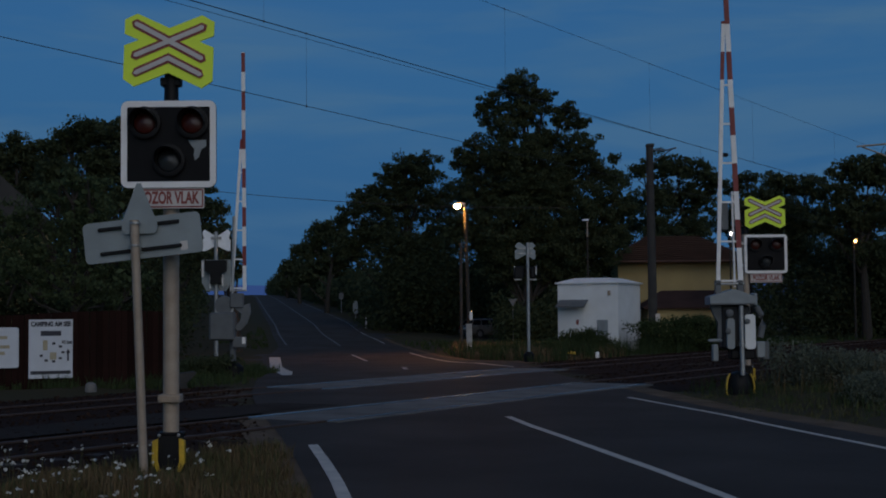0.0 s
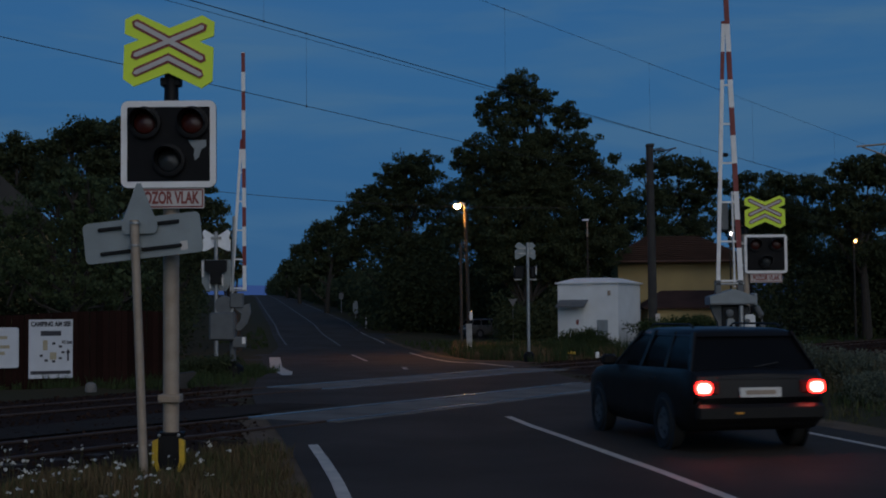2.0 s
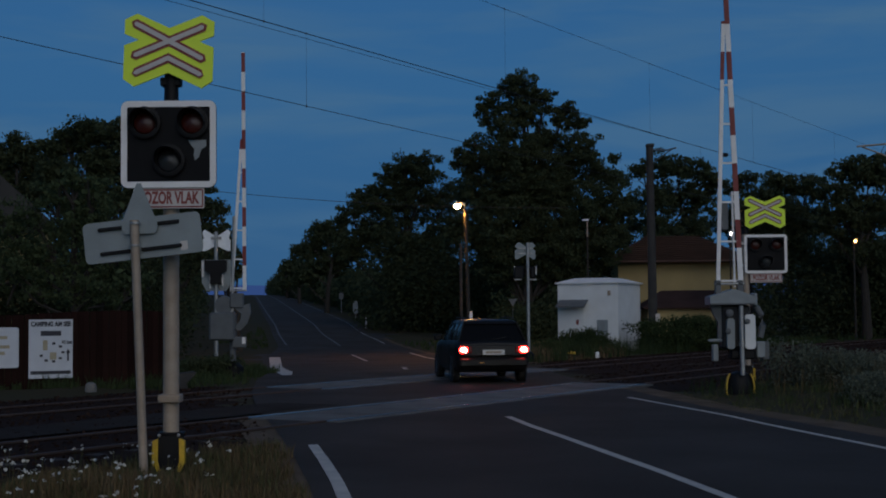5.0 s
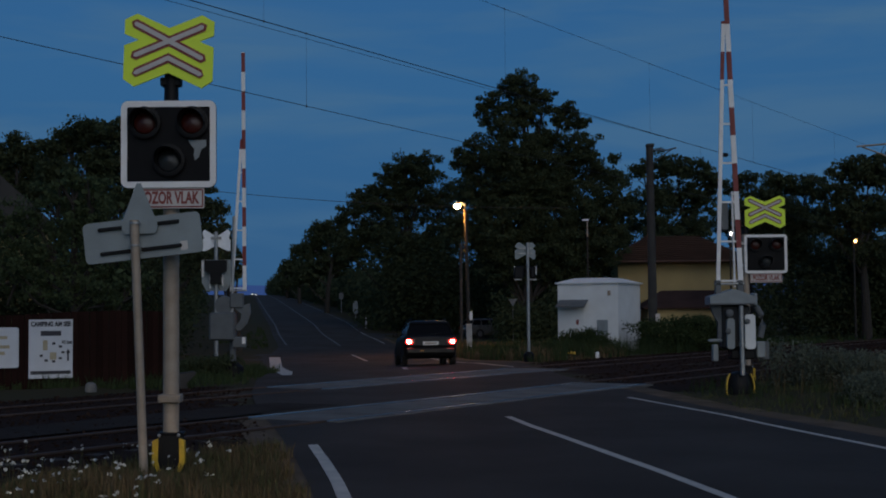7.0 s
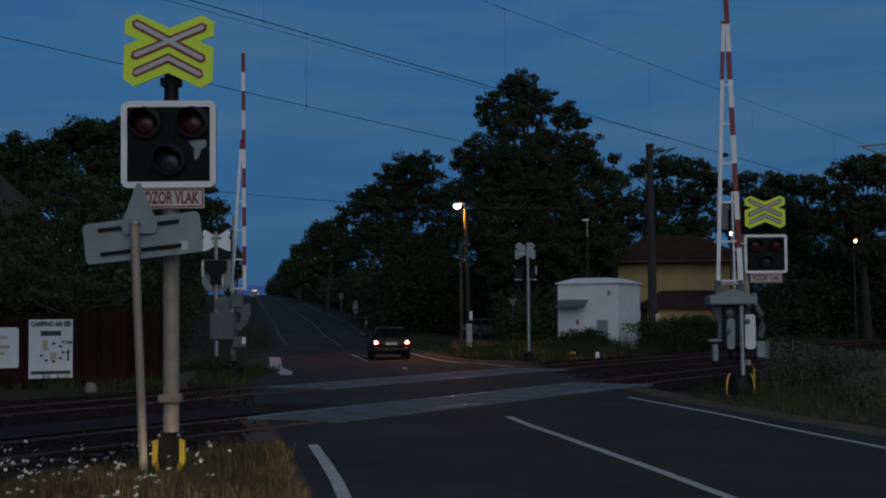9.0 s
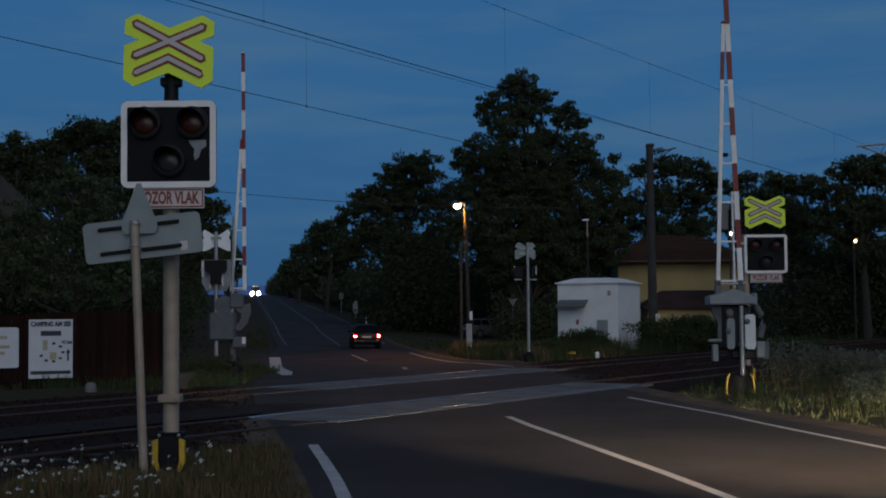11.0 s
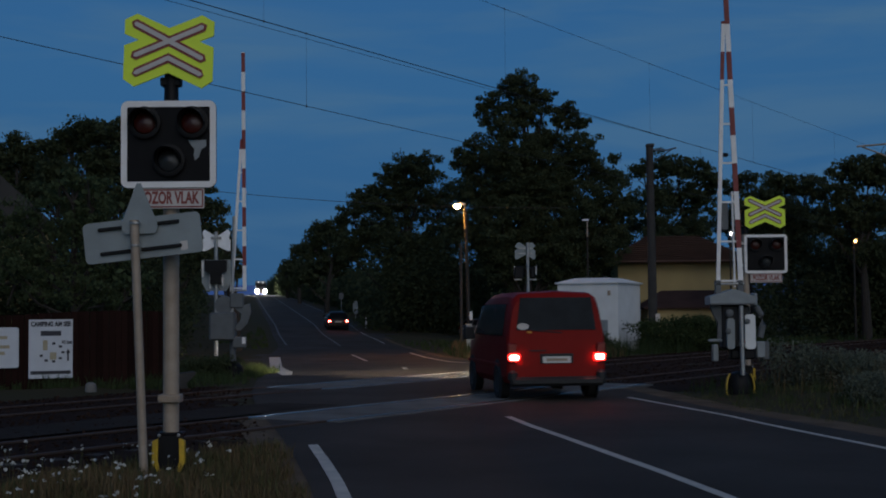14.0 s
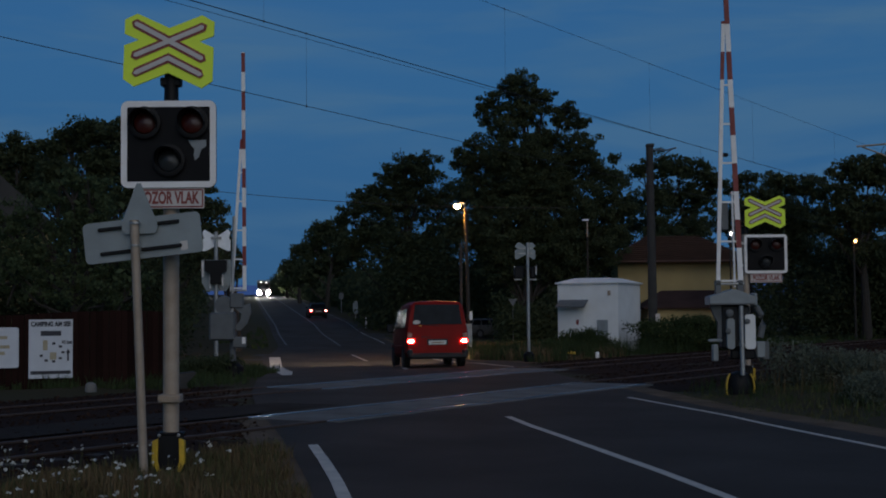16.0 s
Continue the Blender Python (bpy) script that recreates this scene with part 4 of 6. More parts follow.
def catenary():
    root = thing("catenary_mast", pose(8.72, 56.5, land(8.72, 56.5)), "tall dark concrete catenary mast with a short bracket", "mast", "catenary masts")
    part("shaft", Build().cyl((0, 0, -0.2), (-0.04, 0, 8.6), 0.20, 0.15, 14), CONC_DARK, root, "dark spun concrete shaft")
    part("cap", Build().box((-0.02, 0, 8.63), (0.34, 0.34, 0.14), bev=0.03), CONC_DARK, root)
    part("bracket", Build().tube([(0.05, 0, 8.45), (0.55, -0.6, 8.35), (0.9, -1.0, 8.4)], 0.035, 8).cyl((0.1, 0, 7.9), (0.75, -0.8, 8.36), 0.025, 0.025, 8), STEEL, root)
    part("insulator", Build().lathe([(0.05, 0), (0.09, 0.04), (0.05, 0.08), (0.09, 0.12), (0.05, 0.16), (0.09, 0.2), (0.05, 0.24)], 12, pose(0.3, -0.3, 8.4, 0, 90, 0)), BARK, root, "brown ribbed insulator")
    part("number_plate", Build().box((0.16, -0.21, 1.42), (0.17, 0.05, 0.34)), SIGNWHITE, root)
    # second mast beyond the view, whose bracket reaches in
    root = thing("catenary_mast", pose(12.95, 36, 0), "concrete catenary mast with a slim tubular bracket", "mast", "catenary masts")
    part("shaft", Build().cyl((0, 0, -0.2), (0, 0, 7.6), 0.22, 0.16, 14), CONC_DARK, root)
    part("bracket", Build().tube([(0, 0, 6.25), (-1.0, 0.15, 6.08), (-1.8, 0.3, 6.03)], 0.025, 8).cyl((0, 0, 5.3), (-1.65, 0.3, 6.02), 0.02, 0.02, 8), STEEL_DULL, root)
    mx_, my_ = on_track(-40, -7.0)
    copy_thing(root, pose(mx_, my_, 0))
    # wires: s along the near track, height at each end
    def line(name, s0, z0, s1, z1, d, r, label, sag=0.0, n=24):
        pts = []
        for i in range(n + 1):
            f = i / n
            x, y = on_track(s0 + (s1 - s0) * f, d)
            pts.append((x, y, z0 + (z1 - z0) * f - sag * 4 * f * (1 - f)))
        b = Build().tube(pts, r, 5)
        tagged(part(name, b, WIRE, None), label, "wire", "overhead wires")
    lz = lambda a, b, s: a[1] + (b[1] - a[1]) * (s - a[0]) / (b[0] - a[0])
    A, A1, B, B1, C, C1 = (-9.48, 6.045), (4.61, 5.92), (-12.35, 4.955), (-4.16, 4.82), (-2.17, 7.60), (21.58, 7.55)
    for nm, p, q, r, lab in (("catenary_wire", A, A1, 0.008, "dark twisted catenary wire above the track"), ("contact_wire", B, B1, 0.0055, "thin contact wire above the track"), ("feeder_wire", C, C1, 0.0045, "thin feeder wire above the tracks")):
        s0, s1 = -40, 40
        line(nm, s0, lz(p, q, s0), s1, lz(p, q, s1), NEAR, r, lab)
    line("catenary_wire", -40, lz(A, A1, -40) - 0.22, 6, lz(A, A1, 6) - 0.004, NEAR + 0.03, 0.004, "dark twisted catenary wire above the track")
    for s, p, p1, q, q1 in [(k, A, A1, B, B1) for k in (-30, -24, -18, -8.45, 8, 16)] + [(k, C, C1, A, A1) for k in (-2.17, 4.8, 12, 20)] + [(-9.48, (-10.9, 6.55), (14.2, 6.5), A, A1)]:
        x, y = on_track(s, NEAR)
        b = Build().cyl((x, y, lz(p, p1, s)), (x, y, lz(q, q1, s)), 0.002, 0.002, 5).box((x, y, lz(q, q1, s)), (0.02, 0.02, 0.04)).box((x, y, lz(p, p1, s)), (0.02, 0.02, 0.03))
        tagged(part("dropper", b, WIRE, None), "thin vertical dropper between the overhead wires", "wire", "droppers")
    b = Build().tube([(-29.5 + 3.0 * k, 70, 8.05 - 0.0972 * (3.0 * k - 17.88) + 0.003 * (3.0 * k - 20) ** 2) for k in range(13)], 0.014, 5)
    tagged(part("telephone_wire", b, WIRE, None), "dark telephone wire crossing the road", "wire", "overhead wires")


# ================= buildings =================
def cabinet():
    root = thing("relay_cabinet", pose(6.95, 54.0, land(6.9, 54.5) - 0.02, 0, 0, 0), "white rendered relay cabinet with a low hipped lid and small canopy", "relay cabinet")
    ax, bx = Vector((-2.32, 1.0, 0)), Vector((1.30, 2.9, 0))
    H = 2.86

    def slab(o, a, c, z0, z1):
        base = [o, o + a, o + a + c, o + c]
        vs = [(p.x, p.y, z0) for p in base] + [(p.x, p.y, z1) for p in base]
        return vs, [(3, 2, 1, 0), (4, 5, 6, 7), (0, 1, 5, 4), (1, 2, 6, 5), (2, 3, 7, 6), (3, 0, 4, 7)]
    an, bn = ax.normalized(), bx.normalized()
    O = Vector((0, 0, 0))
    part("body", Build().add(*slab(O, ax, bx, 0, H)), CABINET, root, "white rendered body", smooth=None)
    e = 0.09
    eave = [O - an * e - bn * e, O + ax + an * e - bn * e, O + ax + bx + an * e + bn * e, O + bx - an * e + bn * e]
    top = [O + an * 0.55 + bn * 0.55, O + ax - an * 0.55 + bn * 0.55, O + ax + bx - an * 0.55 - bn * 0.55, O + bx + an * 0.55 - bn * 0.55]
    rings = [[(p.x, p.y, z) for p in r] for r, z in ((eave, H), (eave, H + 0.05), (top, H + 0.24))]
    part("lid", Build().loft(rings), CABINET, root, "low hipped lid", smooth=None)
    o = O + an * 1.25 - bn * 0.5
    vs = [(p.x, p.y, z) for p, z in ((o, 1.95), (o + an * 1.2, 1.95), (o + an * 1.2 + bn * 0.5, 2.22), (o + bn * 0.5, 2.22))]
    part("canopy", Build().add(vs + [(x, y, z - 0.05) for x, y, z in vs], [(0, 1, 2, 3), (7, 6, 5, 4), (0, 4, 5, 1), (1, 5, 6, 2), (2, 6, 7, 3), (3, 7, 4, 0)]), GREYDARK, root, "small grey sheet canopy", smooth=None)

    def plate(f, z, w, h, m, name, dep=0.03):
        o = O + ax * f - bn * dep
        part(name, Build().add(*slab(o - an * w / 2, an * w, bn * (dep - 0.002), z, z + h)), m, root, smooth=None)
    plate(0.145, 2.38, 0.12, 0.18, STEEL_DULL, "vent")
    plate(0.67, 1.22, 0.10, 0.20, SIGNRED, "warning_label")
    plate(0.26, 0.70, 0.45, 0.70, GREYBOX, "hatch")
    plate(0.72, 0.10, 0.85, 1.75, CABINET, "door", 0.02)


def prism_roof(b, x0, x1, y0, y1, z0, z1, ridge0, ridge1):
    ym = (y0 + y1) / 2
    vs = [(x0, y0, z0), (x1, y0, z0), (x1, y1, z0), (x0, y1, z0), (ridge0, ym, z1), (ridge1, ym, z1)]
    vs += [(x, y, z - 0.12) for x, y, z in vs[:4]]
    return b.add(vs, [(0, 1, 5, 4), (2, 3, 4, 5), (1, 2, 5), (3, 0, 4), (0, 6, 7, 1), (1, 7, 8, 2), (2, 8, 9, 3), (3, 9, 6, 0), (6, 9, 8, 7)])


def station_house():
    g = -0.4
    root = thing("station_house", pose(0, 0, g), "ochre rendered station house with brown hipped tile roof", "house", "buildings")
    part("wall", Build().box((17.45, 104, 2.9), (9.1, 8.0, 5.8)), HOUSE, root, "ochre rendered wall", smooth=None)
    part("roof", prism_roof(Build(), 12.1, 22.9, 99.2, 108.8, 5.85, 7.85, 15.6, 19.5), TILE, root, "brown hipped tile roof", smooth=None)
    # courses of tiles along the front slope
    n = 12
    for k in range(n):
        f = (k + 0.5) / n
        z, y = 5.85 + 2.0 * f, 99.2 + 4.8 * f
        a, c = 12.1 + 3.5 * f, 22.9 - 3.4 * f
        me = Build().box(((a + c) / 2, y - 0.04, z + 0.03), (c - a, 0.42, 0.05))
        part("tile_course", me, TILE, root, smooth=None)
    part("gutter", Build().cyl((12.0, 99.15, 5.72), (23.0, 99.15, 5.72), 0.08, 0.08, 8), TILE, root)
    root = thing("annex", pose(0, 0, g), "low ochre annex with a dark brown pitched roof", "house", "buildings")
    part("wall", Build().box((16.8, 93.0, 1.15), (6.2, 4.0, 2.3)), HOUSE, root, smooth=None)
    part("roof", prism_roof(Build(), 13.4, 20.3, 90.6, 95.4, 2.35, 3.5, 14.9, 18.8), TILE_DARK, root, "dark brown roof", smooth=None)
    for wx in (18.4,):
        part("window", Build().box((wx, 90.98, 1.3), (0.4, 0.06, 0.5)), CARGLASS, root)
    # house behind the trees: only its roof shows
    root = thing("house", pose(-21.3, 62, 0.6, 0, 0, 20), "dark house with a steep roof behind a hedge", "house", "buildings")
    part("wall", Build().box((0, 0, 2.4), (6, 8, 4.8)), HOUSE, root, smooth=None)
    part("roof", Build().prism([(-3.5, 4.7), (3.5, 4.7), (0, 7.9)], -4.4, 4.4), CONC_DARK, root, "steep dark roof", smooth=None)


def fence():
    root = thing("board_fence", pose(0, 0, 0), "dark brown board fence behind the tracks", "fence", kind="structure")
    me = mesh_of("board", Build().box((0, 0, 0.85), (0.135, 0.022, 1.7), bev=0.006), FENCE)
    a = math.degrees(math.atan2(0.42, 0.90))
    p0 = Vector((-16.2, 26.4))
    t = Vector((math.cos(radians(a)), math.sin(radians(a))))
    for k in range(79):
        p = p0 + t * (0.14 * k)
        piece("board", me, root, pose(p.x, p.y, soil(p.x, p.y) - 0.05 + 0.012 * noise.noise((k * 0.9, 0, 0)), 0, 0.6 * noise.noise((k * 1.3, 2, 0)), a))
    for k in range(5):
        p = p0 + t * (0.3 + 2.1 * k) + Vector((-t.y, t.x)) * 0.08
        part("post", Build().box((p.x, p.y, 0.8), (0.1, 0.1, 1.8), bev=0.01), FENCE, root)

    def at(u, z, out=0.03):
        p = p0 + t * u - Vector((-t.y, t.x)) * out
        return pose(p.x, p.y, z, 0, 0, a)
    u1 = ((Vector((-8.83, 30.4)) - p0) @ t)
    for u, w, h, zc, kind in ((u1 - 0.05, 0.94, 1.29, 0.94, 0), (u1 - 1.22, 0.98, 0.88, 0.98, 1)):
        m = at(u, zc)
        root = thing("notice_board", m, "white printed campsite notice fixed to the fence" if kind == 0 else "faded white notice fixed to the fence", "notice", "notices")
        part("sheet", Build().prism(rounded(w, h, 0.01 if kind == 0 else 0.05, 3), -0.012, 0.012), POSTER, root)
        if kind == 0:
            words("CAMPING AM SEE", 0.14, pose(0, -0.016, 0.54), INK, root, "lettering", "dark heading", 0.86, 0.008)
            part("text_line", Build().box((0, -0.016, 0.34), (0.44, 0.004, 0.11)), INK, root, "unreadable dark word")
            words("10 km", 0.10, pose(0.34, -0.016, 0.14), INK, root, "lettering", "distance", 0.22, 0.005)
            part("arrow", Build().prism([(0.37, 0.0), (0.32, -0.10), (0.35, -0.10), (0.35, -0.27), (0.39, -0.27), (0.39, -0.10), (0.42, -0.10)], -0.018, -0.013), INK, root, "black upward arrow")
            part("web_line", Build().box((0, -0.016, -0.52), (0.86, 0.004, 0.075)), INK, root, "unreadable line of dark writing")
            part("emblem", Build().box((-0.12, -0.016, 0.08), (0.1, 0.004, 0.22)).box((0.05, -0.016, -0.16), (0.14, 0.004, 0.16)), INKTAN, root, "pale tan emblem")
            for k in range(7):
                q = radians(200 + 40 * k)
                b = Build().box((0.02 + 0.24 * math.cos(q), -0.017, -0.08 + 0.2 * math.sin(q)), (0.07, 0.004, 0.05))
                part("emblem_mark", b, INK, root, "small dark mark by the emblem")
        else:
            for z, w2 in ((0.22, 0.6), (0.02, 0.7), (-0.12, 0.5)):
                part("text_line", Build().box((-0.05, -0.016, z), (w2, 0.004, 0.07)), INKTAN, root, "faded unreadable line")


def small_things():
    for x, y, s, lab in ((-7.35, 28.3, 0.12, "pale marker stone beside the track"),):
        root = thing("marker_stone", pose(x, y, land(x, y)), lab, "stone")
        part("stone", Build().lathe([(s, 0), (s * 1.05, s * 0.8), (s * 0.9, s * 1.4), (s * 0.4, s * 1.7)], 10), CONC_POLE, root)
    x, y = -5.72, 29.5
    root = thing("concrete_trough", pose(x, y, land(x, y), 0, 0, 20), "broken pale concrete trough beside the track", "trough")
    b = Build().prism([(-0.30, 0.30), (0.30, 0.36), (0.28, 0.30), (0.10, 0.12), (0.12, 0.0), (-0.10, 0.0), (-0.12, 0.1), (-0.27, 0.25)], -0.25, 0.25)
    part("shell", b, CONC_DARK, root, "dark broken concrete")
    for x, y, h in ((5.3, 47.0, 0.22),):
        root = thing("marker_post", pose(x, y, land(x, y)), "short white marker post in the grass", "marker", "marker posts")
        part("post", Build().box((0, 0, h / 2), (0.13, 0.1, h), bev=0.02), WHITE, root)
    x, y = 4.3, 47.5
    root = thing("yellow_marker", pose(x, y, land(x, y) + 0.08), "low yellow cable marker in the grass", "marker", "marker posts")
    part("bar", Build().box((0, 0, 0.12), (0.6, 0.08, 0.09), bev=0.02), YELLOW, root)
    part("leg", Build().box((0, 0, 0), (0.05, 0.05, 0.3)), STEEL, root)
    # signs and delineators along the far road
    for x, y, w, h, z, lab in ((-8.11, 125, 0.46, 1.15, 2.30, "small white sign on a post"), (-11.29, 150, 0.5, 0.75, 3.72, "small dull sign on a post"), (-27.05, 255, 0.5, 1.5, 7.06, "narrow dull sign on a post")):
        g = land(x, y)
        root = thing("road_sign", pose(x, y, g), lab, "road sign", "far road signs")
        part("post", Build().cyl((0, 0, 0), (0, 0, z - g + h / 2), 0.035, 0.035, 8), STEEL, root)
        part("plate", Build().prism(rounded(w, h, 0.12, 3, 0, z - g), -0.05, -0.03), ALU if y == 125 else GREYDARK, root)
    x, y = -6.45, 113
    root = thing("delineator_post", pose(x, y, land(x, y)), "white roadside delineator post with black band", "delineator")
    part("body", Build().prism([(-0.06, 0), (0.06, 0), (0.06, 0.80), (-0.06, 0.88)], -0.04, 0.04), WHITE, root)
    part("band", Build().box((0, 0, 0.70), (0.126, 0.086, 0.14)), BLACK, root)
    x = -38.45
    root = thing("road_sign", pose(x, 330, land(x, 330)), "far warning triangle on a post", "road sign", "far road signs")
    part("post", Build().cyl((0, 0, 0), (0, 0, 2.1), 0.04, 0.04, 8), STEEL, root)
    part("plate", Build().prism([(-0.45, 1.6), (0.45, 1.6), (0, 2.4)], -0.05, -0.03), ALU_BRIGHT, root)
    for x, y, h, lab in ((4.6, 90, 2.7, "small sign post in the grass"),):
        root = thing("road_sign", pose(x, y, land(x, y)), lab, "road sign", "far road signs")
        part("post", Build().cyl((0, 0, 0), (0, 0, h), 0.03, 0.03, 8), STEEL, root)
        part("plate", Build().prism([(-0.28, h + 0.25), (0.28, h + 0.25), (0, h - 0.25)], -0.03, -0.01), GREYDARK, root)


# ================= plants =================
def quads(name, verts, material, parent=None, label=""):
    """One mesh of many loose four-cornered leaves: verts is an array (n, 4, 3)."""
    n = len(verts)
    me = bpy.data.meshes.new(name)
    me.vertices.add(4 * n)
    me.vertices.foreach_set("co", np.asarray(verts, dtype=np.float32).ravel())
    me.loops.add(4 * n)
    me.loops.foreach_set("vertex_index", np.arange(4 * n, dtype=np.int32))
    me.polygons.add(n)
    me.polygons.foreach_set("loop_start", np.arange(0, 4 * n, 4, dtype=np.int32))
    me.update(calc_edges=True)
    me.materials.append(material)
    ob = new(name, me)
    ob.parent = parent
    return tagged(ob, label)


def leaf_quads(rng, pts, size, droop=0.0):
    n = len(pts)
    a = rng.normal(size=(n, 3))
    a[:, 2] -= droop
    a /= np.linalg.norm(a, axis=1)[:, None]
    b = np.cross(a, rng.normal(size=(n, 3)))
    b /= np.linalg.norm(b, axis=1)[:, None] + 1e-9
    s = size * rng.uniform(0.6, 1.4, (n, 1))
    nrm = np.cross(a, b) * s * 0.15
    return np.stack([pts - a * s * 0.6, pts + b * s * 0.38 + nrm, pts + a * s * 0.6, pts - b * s * 0.38 + nrm], axis=1)


def clumps(rng, lobes, per, leaves, spread):
    """Leaf places in small clumps scattered through the lobes (x, y, z, radius), denser near their skin."""
    out = []
    for x, y, z, r in lobes:
        k = max(int(per * 1.7 * r * r), 8)
        d = rng.normal(size=(k, 3))
        d /= np.linalg.norm(d, axis=1)[:, None]
        rad = r * rng.uniform(0.05, 1.0, (k, 1)) ** 0.55
        c = np.array([x, y, z]) + d * rad * np.array([1, 1, 0.85])
        cr = spread * r ** 0.5 * rng.uniform(0.5, 1.2, (k, 1, 1))
        p = c[:, None, :] + np.clip(rng.normal(size=(k, leaves, 3)), -1.5, 1.5) * cr * np.array([1, 1, 0.6])
        out.append(p.reshape(-1, 3))
    return np.concatenate(out)


def tree(seed, x, y, lobes, label, material=None, per=11, leaves=80, size=0.175, spread=0.22, trunk=0.32, category="tree", droop=0.0):
    """lobes: (offset across, offset in depth, height, radius) from the foot of the trunk."""
    rng = np.random.default_rng(seed)
    z = land(x, y)
    root = thing("tree", pose(x, y, z), label, category, "trees")
    L = [(a, b, h, r) for a, b, h, r in lobes]
    top = max(h for _, _, h, _ in L)
    tb = Build()
    bend = rng.normal(size=2) * 0.3
    lean = [(0, 0, -0.2), (bend[0] * 0.3, bend[1] * 0.3, top * 0.3), (bend[0], bend[1], top * 0.6), (bend[0] * 0.5 + L[0][0] * 0.5, bend[1], top * 0.9)]
    rads = [trunk, trunk * 0.75, trunk * 0.5, trunk * 0.15]
    for i in range(3):
        tb.cyl(lean[i], lean[i + 1], rads[i], rads[i + 1], 10)
    part("trunk", tb, BARK, root, "dark bark")
    for a, b, h, r in L:
        lb = Build()
        f = min(max(h / top * 0.55, 0.15), 0.8)
        k = 0 if f < 0.3 else 1
        p0 = Vector(lean[k + 1]) * (f / 0.6) if f < 0.6 else Vector(lean[2])
        p1 = Vector((a, b, h))
        mid = (p0 + p1) / 2 + Vector((0, 0, -0.3))
        lb.cyl(p0, mid, trunk * 0.36, trunk * 0.22, 6).cyl(mid, p1, trunk * 0.22, 0.03, 6)
        for _ in range(3):
            q = p1 + Vector(rng.normal(size=3)) * r * 0.5
            lb.cyl(mid.lerp(p1, 0.6), q, 0.05, 0.015, 5)
        part("limb", lb, BARK, root)
    pts = clumps(rng, L, per, leaves, spread)
    pts = pts[pts[:, 2] > 0.3]
    inner = np.concatenate([np.array([a, b, h]) + np.clip(rng.normal(size=(max(int(26 * r * r), 20), 3)), -1.6, 1.6) * r * 0.36 for a, b, h, r in L])
    inner = inner[inner[:, 2] > 0.5]
    quads("crown", np.concatenate([leaf_quads(rng, pts, size, droop), leaf_quads(rng, inner, size * 2.4)]), material or LEAF, root, "uneven leafy crown")
    return root


def from_view(depth, spots, foot, fat=1.14):
    """Lobes for a tree at that depth, given as (across, up, radius) in thousandths of the distance from the eye's level."""
    x0 = foot / 1000 * depth
    z = land(x0, depth)
    rng = random.Random(int(depth * 7 + foot))
    return x0, depth, [(a / 1000 * depth - x0, rng.uniform(-0.6, 0.6) * r / 1000 * depth, EYE[2] + b / 1000 * depth - z, r / 1000 * depth * fat) for a, b, r in spots]


